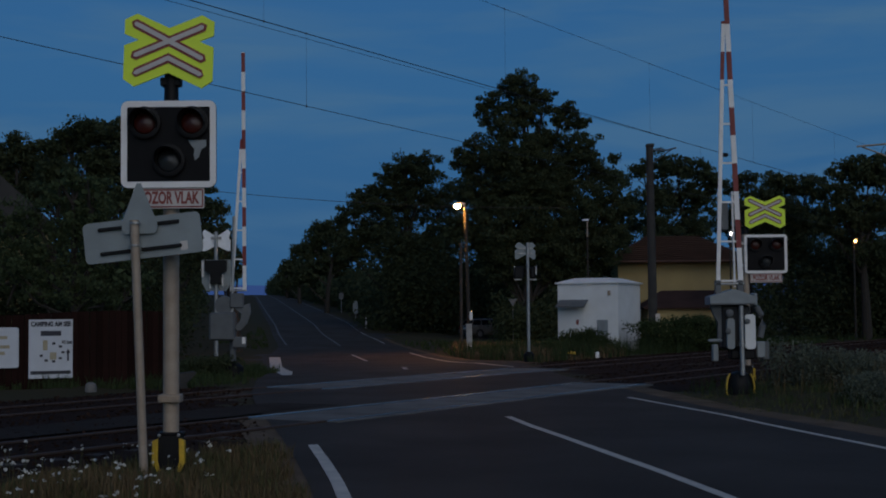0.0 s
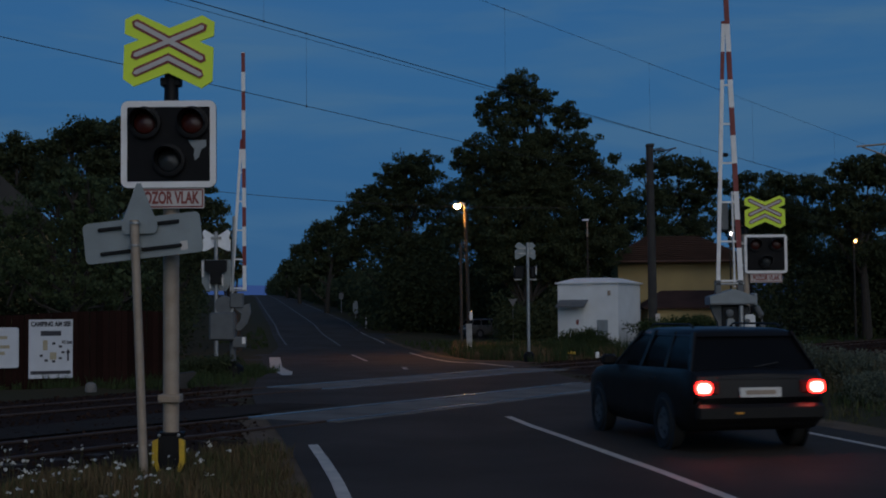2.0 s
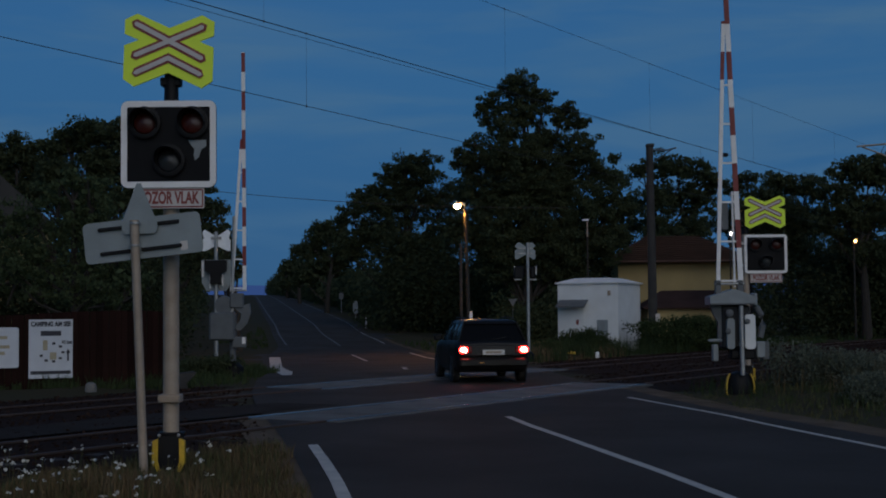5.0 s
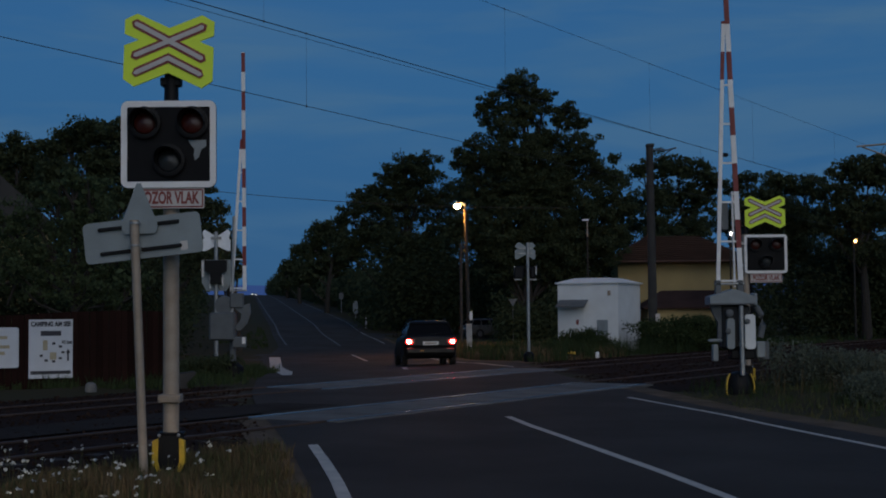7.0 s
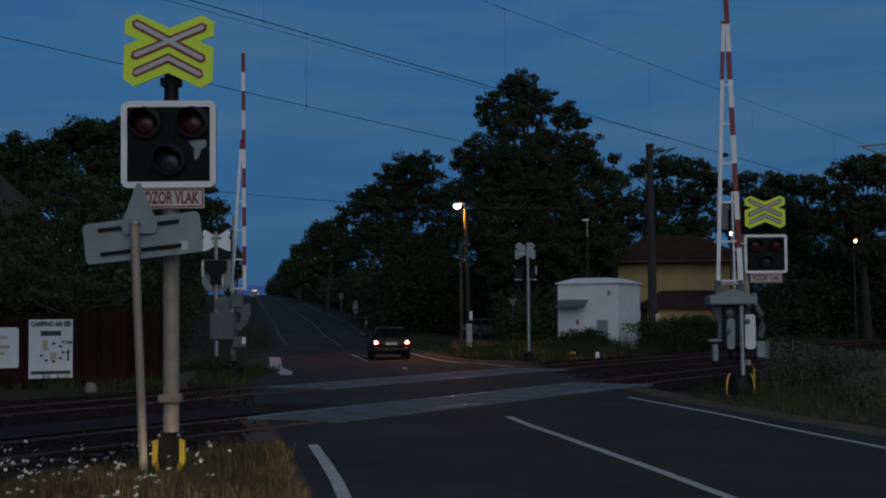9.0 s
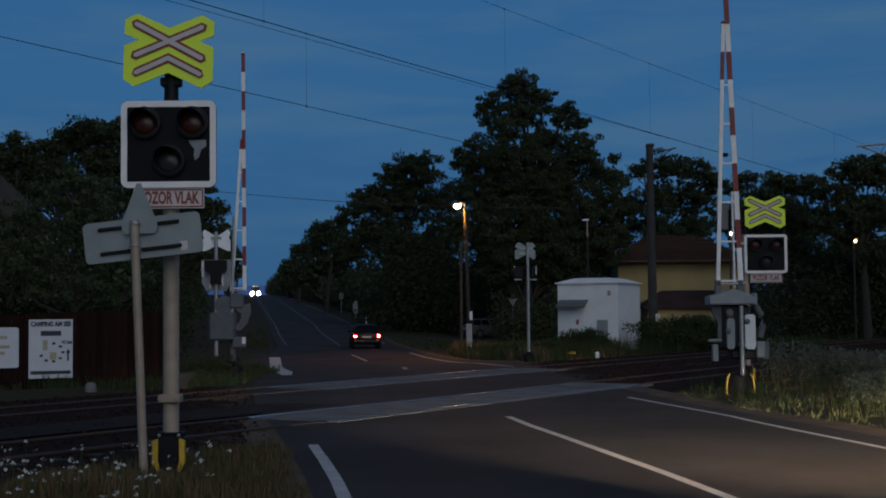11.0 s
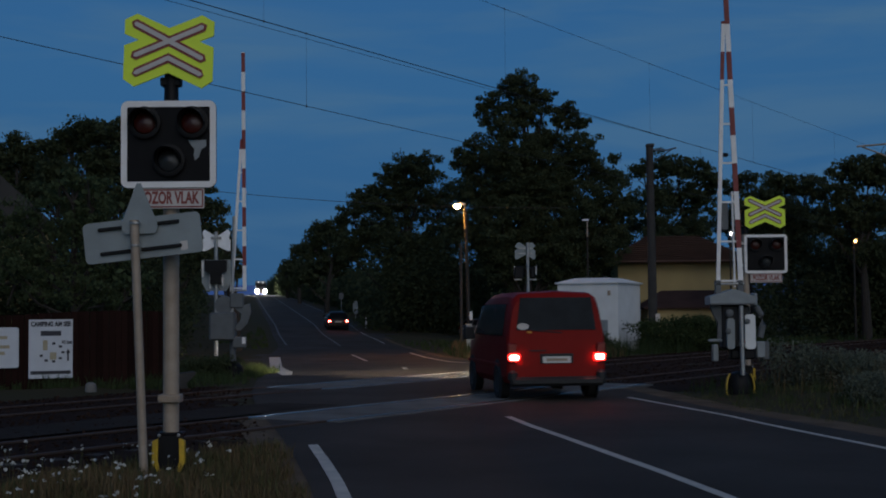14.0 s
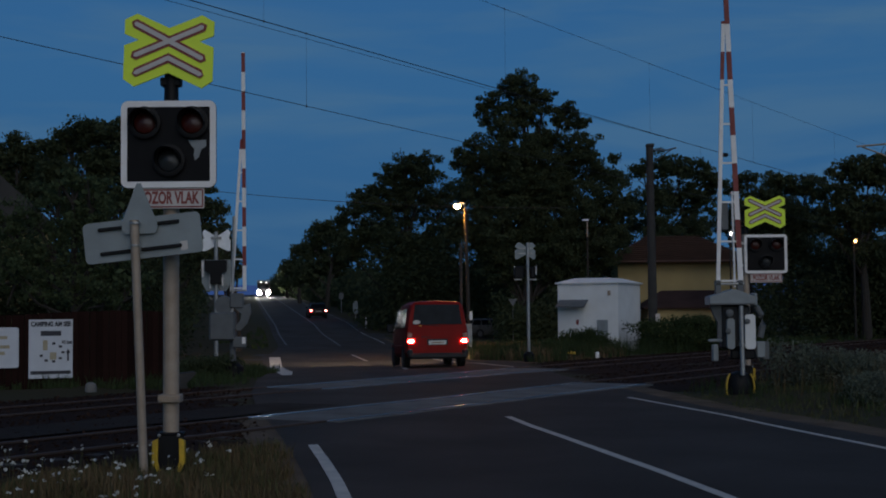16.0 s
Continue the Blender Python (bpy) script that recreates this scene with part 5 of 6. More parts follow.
def woods():
    def grow(seed, depth, foot, spots, label, fat=1.14, **k):
        x, y, lobes = from_view(depth, spots, foot, fat * 1.03)
        k["size"] = k.get("size", 0.24) * 0.60
        return tree(seed, x, y, lobes, label, **k)
    # the tall ragged tree beyond the street lamp
    grow(1, 96, 62, [(59, 167, 15), (38, 156, 10), (31, 148, 7), (76, 160, 9), (64, 150, 15), (90, 146, 12), (104, 141, 7), (45, 138, 14), (26, 118, 14), (16, 112, 10), (48, 116, 20), (74, 128, 13), (100, 122, 16), (118, 103, 16), (88, 104, 20), (30, 92, 22), (60, 86, 28), (104, 78, 24), (128, 78, 14), (40, 62, 24), (80, 56, 26), (116, 50, 20), (20, 60, 18), (60, 110, 16), (76, 92, 18), (46, 40, 22), (92, 36, 22)],
         "tall dark broadleaf tree with a ragged open crown", fat=1.14, per=11, size=0.24, spread=0.19, trunk=0.42)
    # round trees to its side
    grow(2, 112, -28, [(-27, 106, 13), (-12, 108, 12), (-38, 98, 12), (-50, 88, 10), (-62, 80, 9), (-72, 72, 8), (-44, 76, 16), (-20, 84, 17), (2, 82, 13), (-60, 56, 14), (-36, 52, 17), (-10, 50, 18), (6, 60, 12), (-72, 48, 10), (12, 92, 8)],
         "dense round broadleaf tree beside the road", fat=1.26, per=8, size=0.25, spread=0.22, trunk=0.36)
    grow(3, 150, -86, [(-88, 60, 11), (-96, 52, 9), (-78, 62, 10), (-84, 40, 14), (-98, 36, 10), (-70, 46, 14), (-104, 28, 8)], "dark leafy tree beside the far road", per=5, size=0.36, spread=0.26)
    grow(4, 205, -106, [(-106, 44, 8), (-112, 36, 7), (-99, 46, 8), (-108, 28, 8), (-98, 30, 9), (-116, 24, 5)], "dark leafy tree beside the far road", per=3, size=0.45, spread=0.3)
    grow(5, 260, -115, [(-115, 34, 5), (-119, 27, 4), (-112, 32, 5), (-116, 21, 5)], "dark leafy tree beside the far road", per=3, size=0.5, spread=0.3)
    # right of the tall tree, behind the station house
    grow(6, 122, 158, [(148, 104, 9), (163, 108, 11), (178, 106, 11), (192, 103, 10), (154, 84, 13), (172, 86, 16), (192, 84, 14), (202, 96, 8), (160, 60, 14), (184, 60, 18)], "dark broadleaf tree behind the station house", per=6, size=0.3, spread=0.23, trunk=0.36)
    grow(7, 128, 134, [(132, 96, 8), (138, 80, 9), (146, 66, 9), (130, 56, 12)], "dark broadleaf tree behind the station house", per=6, size=0.3, spread=0.25)
    # along the far right
    grow(8, 88, 258, [(250, 92, 13), (236, 84, 10), (268, 90, 12), (222, 78, 9), (246, 70, 18), (268, 66, 16), (228, 58, 14), (255, 44, 20)], "dark broadleaf tree beyond the tracks", per=12, size=0.24, spread=0.22)
    grow(9, 80, 312, [(302, 98, 14), (316, 102, 14), (330, 98, 14), (290, 88, 10), (300, 72, 18), (324, 72, 18), (284, 64, 12), (310, 46, 20)], "dark broadleaf tree beyond the tracks", per=12, size=0.24, spread=0.22)
    grow(10, 70, 360, [(350, 104, 18), (370, 96, 18), (345, 76, 18), (365, 60, 20)], "dark broadleaf tree beyond the tracks", per=10, size=0.24, spread=0.22)
    grow(11, 92, 226, [(214, 92, 8), (226, 96, 8), (218, 74, 10), (206, 66, 10), (232, 62, 10)], "dark broadleaf tree beyond the tracks", per=10, size=0.24, spread=0.22)
    # left: dark trees behind the fence
    grow(12, 62, -262, [(-262, 138, 12), (-244, 136, 12), (-278, 130, 11), (-290, 122, 10), (-256, 116, 18), (-234, 112, 16), (-284, 104, 14), (-222, 92, 16), (-250, 86, 18), (-270, 84, 16)], "tall dark tree behind the fence", per=19, size=0.22, spread=0.27, trunk=0.4)
    grow(13, 66, -318, [(-312, 124, 12), (-326, 118, 12), (-302, 112, 12), (-318, 100, 16), (-334, 96, 14), (-300, 90, 14)], "tall dark tree behind the fence", per=19, size=0.22, spread=0.27)
    grow(14, 58, -200, [(-196, 108, 16), (-180, 96, 12), (-206, 90, 16), (-186, 72, 16), (-172, 78, 9), (-168, 58, 10), (-204, 62, 18), (-182, 44, 16)], "dark tree behind the crossing signal", per=19, size=0.2, spread=0.27)
    grow(15, 74, -152, [(-165, 66, 8), (-159, 54, 8), (-154, 42, 7), (-151, 32, 5), (-165, 40, 9), (-163, 26, 9)], "dark tree at the road's edge", per=12, size=0.2, spread=0.2)
    # pale drooping bush over the fence
    grow(16, 35.5, -270, [(-272, 100, 12), (-258, 92, 14), (-288, 90, 13), (-302, 78, 16), (-246, 74, 15), (-272, 72, 20), (-318, 62, 18), (-290, 54, 20), (-258, 48, 20), (-238, 48, 14), (-322, 38, 20), (-300, 28, 18), (-272, 24, 20), (-244, 22, 16), (-228, 26, 12), (-335, 80, 14)],
         "pale green drooping willow bush over the fence", material=LEAF_PALE, per=34, leaves=40, size=0.12, spread=0.15, trunk=0.16, droop=0.8)


def thicket(name, seed, line, height, depth, count, material, size, label):
    """A hedge of leaf clumps along a line on the ground."""
    rng = np.random.default_rng(seed)
    line = np.array(line)
    seg = np.linalg.norm(np.diff(line, axis=0), axis=1)
    cum = np.concatenate([[0], np.cumsum(seg)])
    u = rng.uniform(0, cum[-1], count)
    xy = np.stack([np.interp(u, cum, line[:, 0]), np.interp(u, cum, line[:, 1])], 1) + np.clip(rng.normal(size=(count, 2)), -1.5, 1.5) * depth * 0.4
    hh = np.array([height * (0.65 + 0.6 * noise.noise((a * 0.25, b * 0.25, seed))) for a, b in xy])
    zz = np.array([land(a, b) for a, b in xy]) + hh * rng.uniform(0.0, 1.0, count) ** 0.7
    c = np.stack([xy[:, 0], xy[:, 1], zz], 1)
    p = (c[:, None, :] + np.clip(rng.normal(size=(count, 48, 3)), -1.6, 1.6) * 0.28 * max(height / 3, 0.4)).reshape(-1, 3)
    tagged(quads(name, leaf_quads(rng, p, size * 0.78), material), label, "bushes", "", "stuff")


def undergrowth():
    thicket("undergrowth", 31, [(-3.5, 112), (0, 110), (6, 108), (12, 110)], 8.5, 5, 1700, LEAF, 0.3, "dark undergrowth below the roadside trees")
    thicket("undergrowth", 32, [(-46, 374), (-33, 300), (-22.5, 240), (-12, 180), (-5, 135), (-1, 114)], 6.0, 4, 2000, LEAF, 0.5, "dark hedge along the far road")
    thicket("undergrowth", 33, [(23, 84), (28, 84), (34, 84), (46, 84)], 6.5, 5, 2000, LEAF, 0.24, "dark undergrowth beyond the tracks")
    thicket("undergrowth", 34, [(-30, 42), (-20, 40), (-13, 44), (-11.5, 52)], 6.5, 3, 2200, LEAF_SHADED, 0.13, "thicket behind the fence, its shade put into darker leaves")
    thicket("undergrowth", 35, [(-17, 66), (-18, 84), (-24, 120), (-36, 190), (-58, 300), (-76, 380)], 8.0, 3, 1400, LEAF, 0.35, "dark hedge along the road")
    thicket("undergrowth", 36, [(12.5, 103), (15, 110), (40, 112), (60, 112)], 8.5, 4, 1100, LEAF, 0.3, "dark undergrowth behind the station house")
    thicket("undergrowth", 38, [(4.8, 91), (7, 92), (12, 95)], 4.6, 2.5, 1300, LEAF, 0.22, "dark undergrowth at the foot of the tall tree")
    thicket("undergrowth", 37, [(-34, 40), (-26, 34), (-19, 30)], 2.6, 1.5, 700, LEAF_SHADED, 0.14, "dark bushes behind the fence")


def blades(name, seed, area, count, hgt, wid, material, label, keep=None, lean=0.35):
    """Grass: each blade a bent tapering strip of two quads, in tufts."""
    rng = np.random.default_rng(seed)
    x0, x1, y0, y1 = area
    tx, ty = rng.uniform(x0, x1, count // 9 + 1), rng.uniform(y0, y1, count // 9 + 1)
    xs = np.repeat(tx, 9)[:count] + rng.normal(size=count) * 0.07
    ys = np.repeat(ty, 9)[:count] + rng.normal(size=count) * 0.07
    ok = np.array([keep(a, b) for a, b in zip(xs, ys)])
    xs, ys = xs[ok], ys[ok]
    n = len(xs)
    zs = np.array([soil(a, b) for a, b in zip(xs, ys)]) - 0.02
    patch = np.array([0.75 + 0.7 * noise.noise((a * 0.5, b * 0.5, seed)) for a, b in zip(xs, ys)])
    h = hgt * rng.uniform(0.45, 1.15, n) * np.clip(patch, 0.35, 1.5)
    an = rng.uniform(0, 2 * np.pi, n)
    d = np.stack([np.cos(an), np.sin(an), np.zeros(n)], 1)
    s = np.stack([-np.sin(an), np.cos(an), np.zeros(n)], 1) * wid * rng.uniform(0.6, 1.4, (n, 1))
    base = np.stack([xs, ys, zs], 1)
    up = np.array([0, 0, 1.0])
    k = lean * rng.uniform(0.2, 1.4, (n, 1))
    mid = base + up * h[:, None] * 0.55 + d * h[:, None] * k * 0.3
    tip = base + up * h[:, None] * (1 - 0.25 * k) + d * h[:, None] * k
    v = np.concatenate([np.stack([base - s, base + s, mid + s * 0.8, mid - s * 0.8], 1), np.stack([mid - s * 0.8, mid + s * 0.8, tip + s * 0.15, tip - s * 0.15], 1)])
    tagged(quads(name, v, material), label, "grass", "", "stuff")
    return xs, ys, zs, h


def off_road(a, b):
    e = a - road_x(b)
    d = rail_d(a, b)
    return (e < -4.0 + 0.25 * noise.noise((a * 2, b * 2, 0)) or e > 4.25 + 0.3 * noise.noise((a * 2, b * 2, 1))) and abs(abs(d) - 2.65) > 2.2


def grass():
    left_near = lambda a, b: off_road(a, b) and rail_d(a, b) < -4.6
    right_near = lambda a, b: off_road(a, b) and rail_d(a, b) < -4.9 and a > 3
    beyond = lambda a, b: off_road(a, b) and rail_d(a, b) > 5.0
    blades("meadow_grass", 41, (-8, -1.0, 10, 20), 26000, 0.25, 0.0045, GRASS, "knee-high dusky grass on the verge", left_near)
    blades("meadow_grass", 42, (-4.2, -1.0, 11, 20.5), 19000, 0.27, 0.004, DRYGRASS, "straw-coloured dry grass at the road's edge", left_near)
    blades("meadow_grass", 43, (4.5, 20, 13, 40), 20000, 0.38, 0.006, WEED, "dark grass beside the road", lambda a, b: right_near(a, b) and a - road_x(b) > 4.9)
    blades("meadow_grass", 44, (4.0, 9, 13, 31), 9000, 0.16, 0.006, GRASS, "short grass beside the asphalt", right_near)
    blades("meadow_grass", 45, (6.3, 17, 16, 36), 3500, 0.85, 0.004, DRYGRASS, "tall seeding grass stems beside the road", lambda a, b: right_near(a, b) and a - road_x(b) > 5.9)
    blades("meadow_grass", 46, (0, 20, 40, 62), 30000, 0.75, 0.011, WEED, "tall weeds round the relay cabinet", lambda a, b: beyond(a, b) and not (4.3 < a < 8.6 and 54.0 + max(0, 6.9 - a) * 0.43 < b < 58))
    blades("meadow_grass", 47, (0.5, 6.5, 44, 80), 14000, 0.5, 0.014, DRYGRASS, "dry tall grass by the roadside", beyond)
    blades("meadow_grass", 48, (-13, -2.5, 29, 46), 20000, 0.42, 0.010, WEED, "long dark grass beyond the tracks", lambda a, b: beyond(a, b) and across(a, b) < 16)
    blades("meadow_grass", 49, (-14, 30, 62, 130), 30000, 0.45, 0.025, WEED, "dark grass along the far road", lambda a, b: (off_road(a, b) and abs(a - road_x(b)) > 4.4 and not (a > road_x(100) + 2 and 92 < b < 108) and not (a < road_x(66) and 56 < b < 76)))
    thicket("weeds", 51, [(4.2, 52.4), (6.3, 52.8)], 0.9, 0.7, 200, WEED, 0.08, "leafy weeds in front of the relay cabinet")
    thicket("weeds", 57, [(7.7, 53.4), (9.5, 54.5), (13, 58)], 1.35, 0.9, 480, WEED, 0.09, "ragged bushes beside the relay cabinet")
    thicket("weeds", 56, [(4.6, 53.2), (5.4, 52.9), (6.2, 52.9)], 1.6, 0.5, 130, WEED, 0.09, "ragged dark bush against the relay cabinet")
    thicket("weeds", 52, [(1.8, 62), (3.5, 55), (4.6, 53)], 0.8, 0.9, 200, WEED, 0.10, "leafy weeds by the roadside")
    thicket("weeds", 53, [(-7.0, 34.4), (-6.2, 35.4), (-5.6, 36.2)], 0.5, 0.4, 110, LEAF, 0.08, "leafy weeds at the barrier's foot")
    thicket("weeds", 55, [(7.2, 22.5), (7.9, 24.5), (8.7, 26.3)], 0.6, 0.7, 400, MUGWORT, 0.05, "leafy bushes beside the road")
    thicket("weeds", 54, [(7.0, 27.2), (8.3, 27.6), (9.6, 28.8), (11.2, 31.0), (13.5, 34.5)], 1.15, 0.9, 1150, MUGWORT, 0.065, "grey-green weeds beside the tracks")
    # white flower heads of yarrow in the near verge
    rng = np.random.default_rng(61)
    stems, heads = [], []
    for _ in range(440):
        x, y = rng.uniform(-7.2, -2.2), rng.uniform(10.6, 14.6)
        if x > -3.6 and rng.uniform() < 0.55 or not left_near(x, y):
            continue
        g = soil(x, y)
        h = rng.uniform(0.16, 0.34) + (0.08 if x < -4 else 0)
        t = np.array([x + rng.normal() * 0.03, y, g + h])
        stems.append([[x - 0.002, y, g], [x + 0.002, y, g], [t[0] + 0.002, y, t[2]], [t[0] - 0.002, y, t[2]]])
        for _ in range(int(rng.integers(3, 8))):
            c = t + np.array([rng.normal() * 0.014, rng.normal() * 0.014, rng.normal() * 0.008])
            heads.append(c)
    tagged(quads("flower_stems", np.array(stems), GRASS), "thin green flower stems", "flowers", "", "stuff")
    rngq = np.random.default_rng(62)
    tagged(quads("flower_heads", leaf_quads(rngq, np.array(heads), 0.027), PETAL), "small white yarrow flower heads in the grass", "flowers", "", "stuff")


# ================= vehicles =================
def hull(stations):
    """Rings along y from half outlines (x, z), mirrored."""
    rings = []
    for y, half in stations:
        rings.append([(x, y, z) for x, z in half] + [(-x, y, z) for x, z in reversed(half)])
    return Build().loft(rings)


def wheel(parent, x, y, r, w, side):
    e = new("wheel")
    e.parent = parent
    e.matrix_basis = pose(x, y, r)
    turn = pose(0, 0, 0, 0, 90, 0)
    part("tyre", Build().lathe([(r * 0.66, -w / 2), (r * 0.93, -w / 2), (r, -w * 0.36), (r, w * 0.36), (r * 0.93, w / 2), (r * 0.66, w / 2)], 26, turn, False), TYRE, e)
    part("rim", Build().lathe([(r * 0.67, -w * 0.40), (r * 0.60, -w * 0.45), (r * 0.50, -w * 0.25), (r * 0.2, -w * 0.32), (0.01, -w * 0.34)], 22, turn if side < 0 else pose(0, 0, 0, 0, -90, 0)), RIM, e)
    for k in range(5):
        a = radians(72 * k)
        b = Build().box((side * w * 0.36, math.cos(a) * r * 0.36, math.sin(a) * r * 0.36), (0.03, r * 0.16, r * 0.16), bev=0.01)
        part("spoke", b, PLASTIC, e)
    return e


def estate_car(name, paint, label, lit=True):
    root = thing(name, pose(0, 0, 0), label, "car", "vehicles")
    W = 0.845

    def half(w, zb, belt, inset=0.05, crown=0.03):
        return [(0.0, zb), (w - 0.10, zb), (w - 0.03, zb + 0.08), (w, zb + 0.22), (w, belt - 0.22), (w - 0.02, belt - 0.06), (w - inset, belt), (0.0, belt + crown)]
    body = hull([(-0.10, half(W - 0.12, 0.42, 0.66)), (-0.06, half(W - 0.06, 0.34, 0.88)), (0.02, half(W - 0.02, 0.28, 0.94)), (0.25, half(W, 0.24, 0.96)), (1.2, half(W, 0.22, 0.95)), (2.6, half(W, 0.22, 0.93)), (3.15, half(W, 0.22, 0.92)), (3.7, half(W - 0.01, 0.23, 0.86)), (4.0, half(W - 0.05, 0.25, 0.78)), (4.14, half(W - 0.14, 0.28, 0.68)), (4.20, half(W - 0.28, 0.32, 0.60))])
    part("body", body, paint, root, "glossy dark body" if paint is CARBLACK else "pale body")
    glass = Build().loft([[(-0.76, 0.10, 0.92), (0.76, 0.10, 0.92), (0.73, 3.10, 0.90), (-0.73, 3.10, 0.90)], [(-0.70, 0.26, 1.16), (0.70, 0.26, 1.16), (0.67, 2.66, 1.17), (-0.67, 2.66, 1.17)], [(-0.60, 0.42, 1.385), (0.60, 0.42, 1.385), (0.57, 2.20, 1.39), (-0.57, 2.20, 1.39)]])
    part("glasshouse", glass, CARGLASS, root, "dark window glass", smooth=20)
    ring = lambda w, y0, y1, z: [(-w, y0 + 0.05, z), (-w + 0.06, y0, z), (w - 0.06, y0, z), (w, y0 + 0.05, z), (w - 0.02, y1 - 0.05, z), (w - 0.08, y1, z), (-w + 0.08, y1, z), (-w + 0.02, y1 - 0.05, z)]
    roof = Build().loft([ring(0.635, 0.33, 2.30, 1.335), ring(0.615, 0.36, 2.25, 1.375), ring(0.57, 0.41, 2.18, 1.408), ring(0.48, 0.52, 2.05, 1.428), ring(0.30, 0.75, 1.80, 1.438)])
    part("roof", roof, paint, root)
    for sx in (-1, 1):
        for (ya, za, yb, zb, wd) in ((0.10, 0.93, 0.40, 1.39, 0.10), (0.95, 0.93, 1.00, 1.39, 0.08), (1.85, 0.93, 1.72, 1.39, 0.09), (3.05, 0.91, 2.20, 1.39, 0.06)):
            xa, xb = sx * 0.765, sx * 0.605
            if ya > 2.5:
                xa = sx * 0.735
            part("pillar", Build().loft([[(xa, ya - wd / 2, za), (xa + sx * 0.012, ya - wd / 2, za), (xa + sx * 0.012, ya + wd / 2, za), (xa, ya + wd / 2, za)], [(xb - sx * 0.02, yb - wd / 2, zb), (xb + sx * 0.012, yb - wd / 2, zb), (xb + sx * 0.012, yb + wd / 2, zb), (xb - sx * 0.02, yb + wd / 2, zb)]]), paint, root)
        rail_ = Build().tube([(sx * 0.55, 0.55, 1.44), (sx * 0.55, 0.65, 1.475), (sx * 0.54, 1.95, 1.475), (sx * 0.54, 2.05, 1.44)], 0.014, 6)
        part("roof_rail", rail_, PLASTIC, root)
        m = part("mirror", Build().box((sx * 0.90, 2.78, 1.0), (0.2, 0.12, 0.14), bev=0.03), paint, root)
        part("door_handle", Build().box((sx * 0.85, 1.15, 0.82), (0.02, 0.18, 0.03)), PLASTIC, root)
        lamp = part("tail_lamp", Build().box((sx * 0.645, -0.075, 0.755), (0.31, 0.08, 0.155), bev=0.02), TAILOFF, root, "red tail lamp")
        if lit:
            part("lit_lens", Build().prism(rounded(0.205, 0.155, 0.065, 5, sx * 0.685, 0.755), -0.123, -0.111), TAIL, lamp, "glowing red lens")
            part("bulb", Build().prism(rounded(0.135, 0.10, 0.045, 5, sx * 0.685, 0.755), -0.129, -0.122), TAILCORE, lamp, "bright glowing bulb")
        part("head_lamp", Build().box((sx * 0.55, 4.13, 0.64), (0.26, 0.06, 0.13), bev=0.02), HEADCAR if lit else CLEARLENS, root, "head lamp")
        for yy, nm in ((0.78, "rear"), (3.42, "front")):
            # black disc on the uncut side stands for the dark wheel well
            part("wheel_well_disc", Build().lathe([(0.355, -0.01), (0.36, 0.006), (0.335, 0.01)], 24, pose(sx * (W - 0.005), yy, 0.31, 0, 90 * sx, 0)), PLASTIC, root)
    wheels = [wheel(root, sx * 0.775, yy, 0.305, 0.19, sx) for sx in (-1, 1) for yy in (0.78, 3.42)]
    bump = Build().box((0, -0.10, 0.47), (1.56, 0.12, 0.20), bev=0.04)
    part("bumper", bump, paint, root, "body-coloured bumper")
    part("reflector", Build().box((-0.28, -0.165, 0.47), (0.10, 0.012, 0.022)), AMBER, root, "small amber reflector")
    pl = part("registration_plate", Build().prism(rounded(0.50, 0.11, 0.01, 2, 0, 0.70), -0.122, -0.09), PLATE, root, "white plate")
    part("plate_bar", Build().box((0.0, -0.1245, 0.70), (0.36, 0.003, 0.05)), STEEL_DULL, pl)
    part("rear_wiper", Build().cyl((0, 0.07, 0.98), (0.32, 0.12, 1.03), 0.009), PLASTIC, root)
    part("tailgate_trim", Build().box((0, -0.068, 0.86), (1.0, 0.02, 0.035), bev=0.006), PLASTIC, root)
    return root, wheels


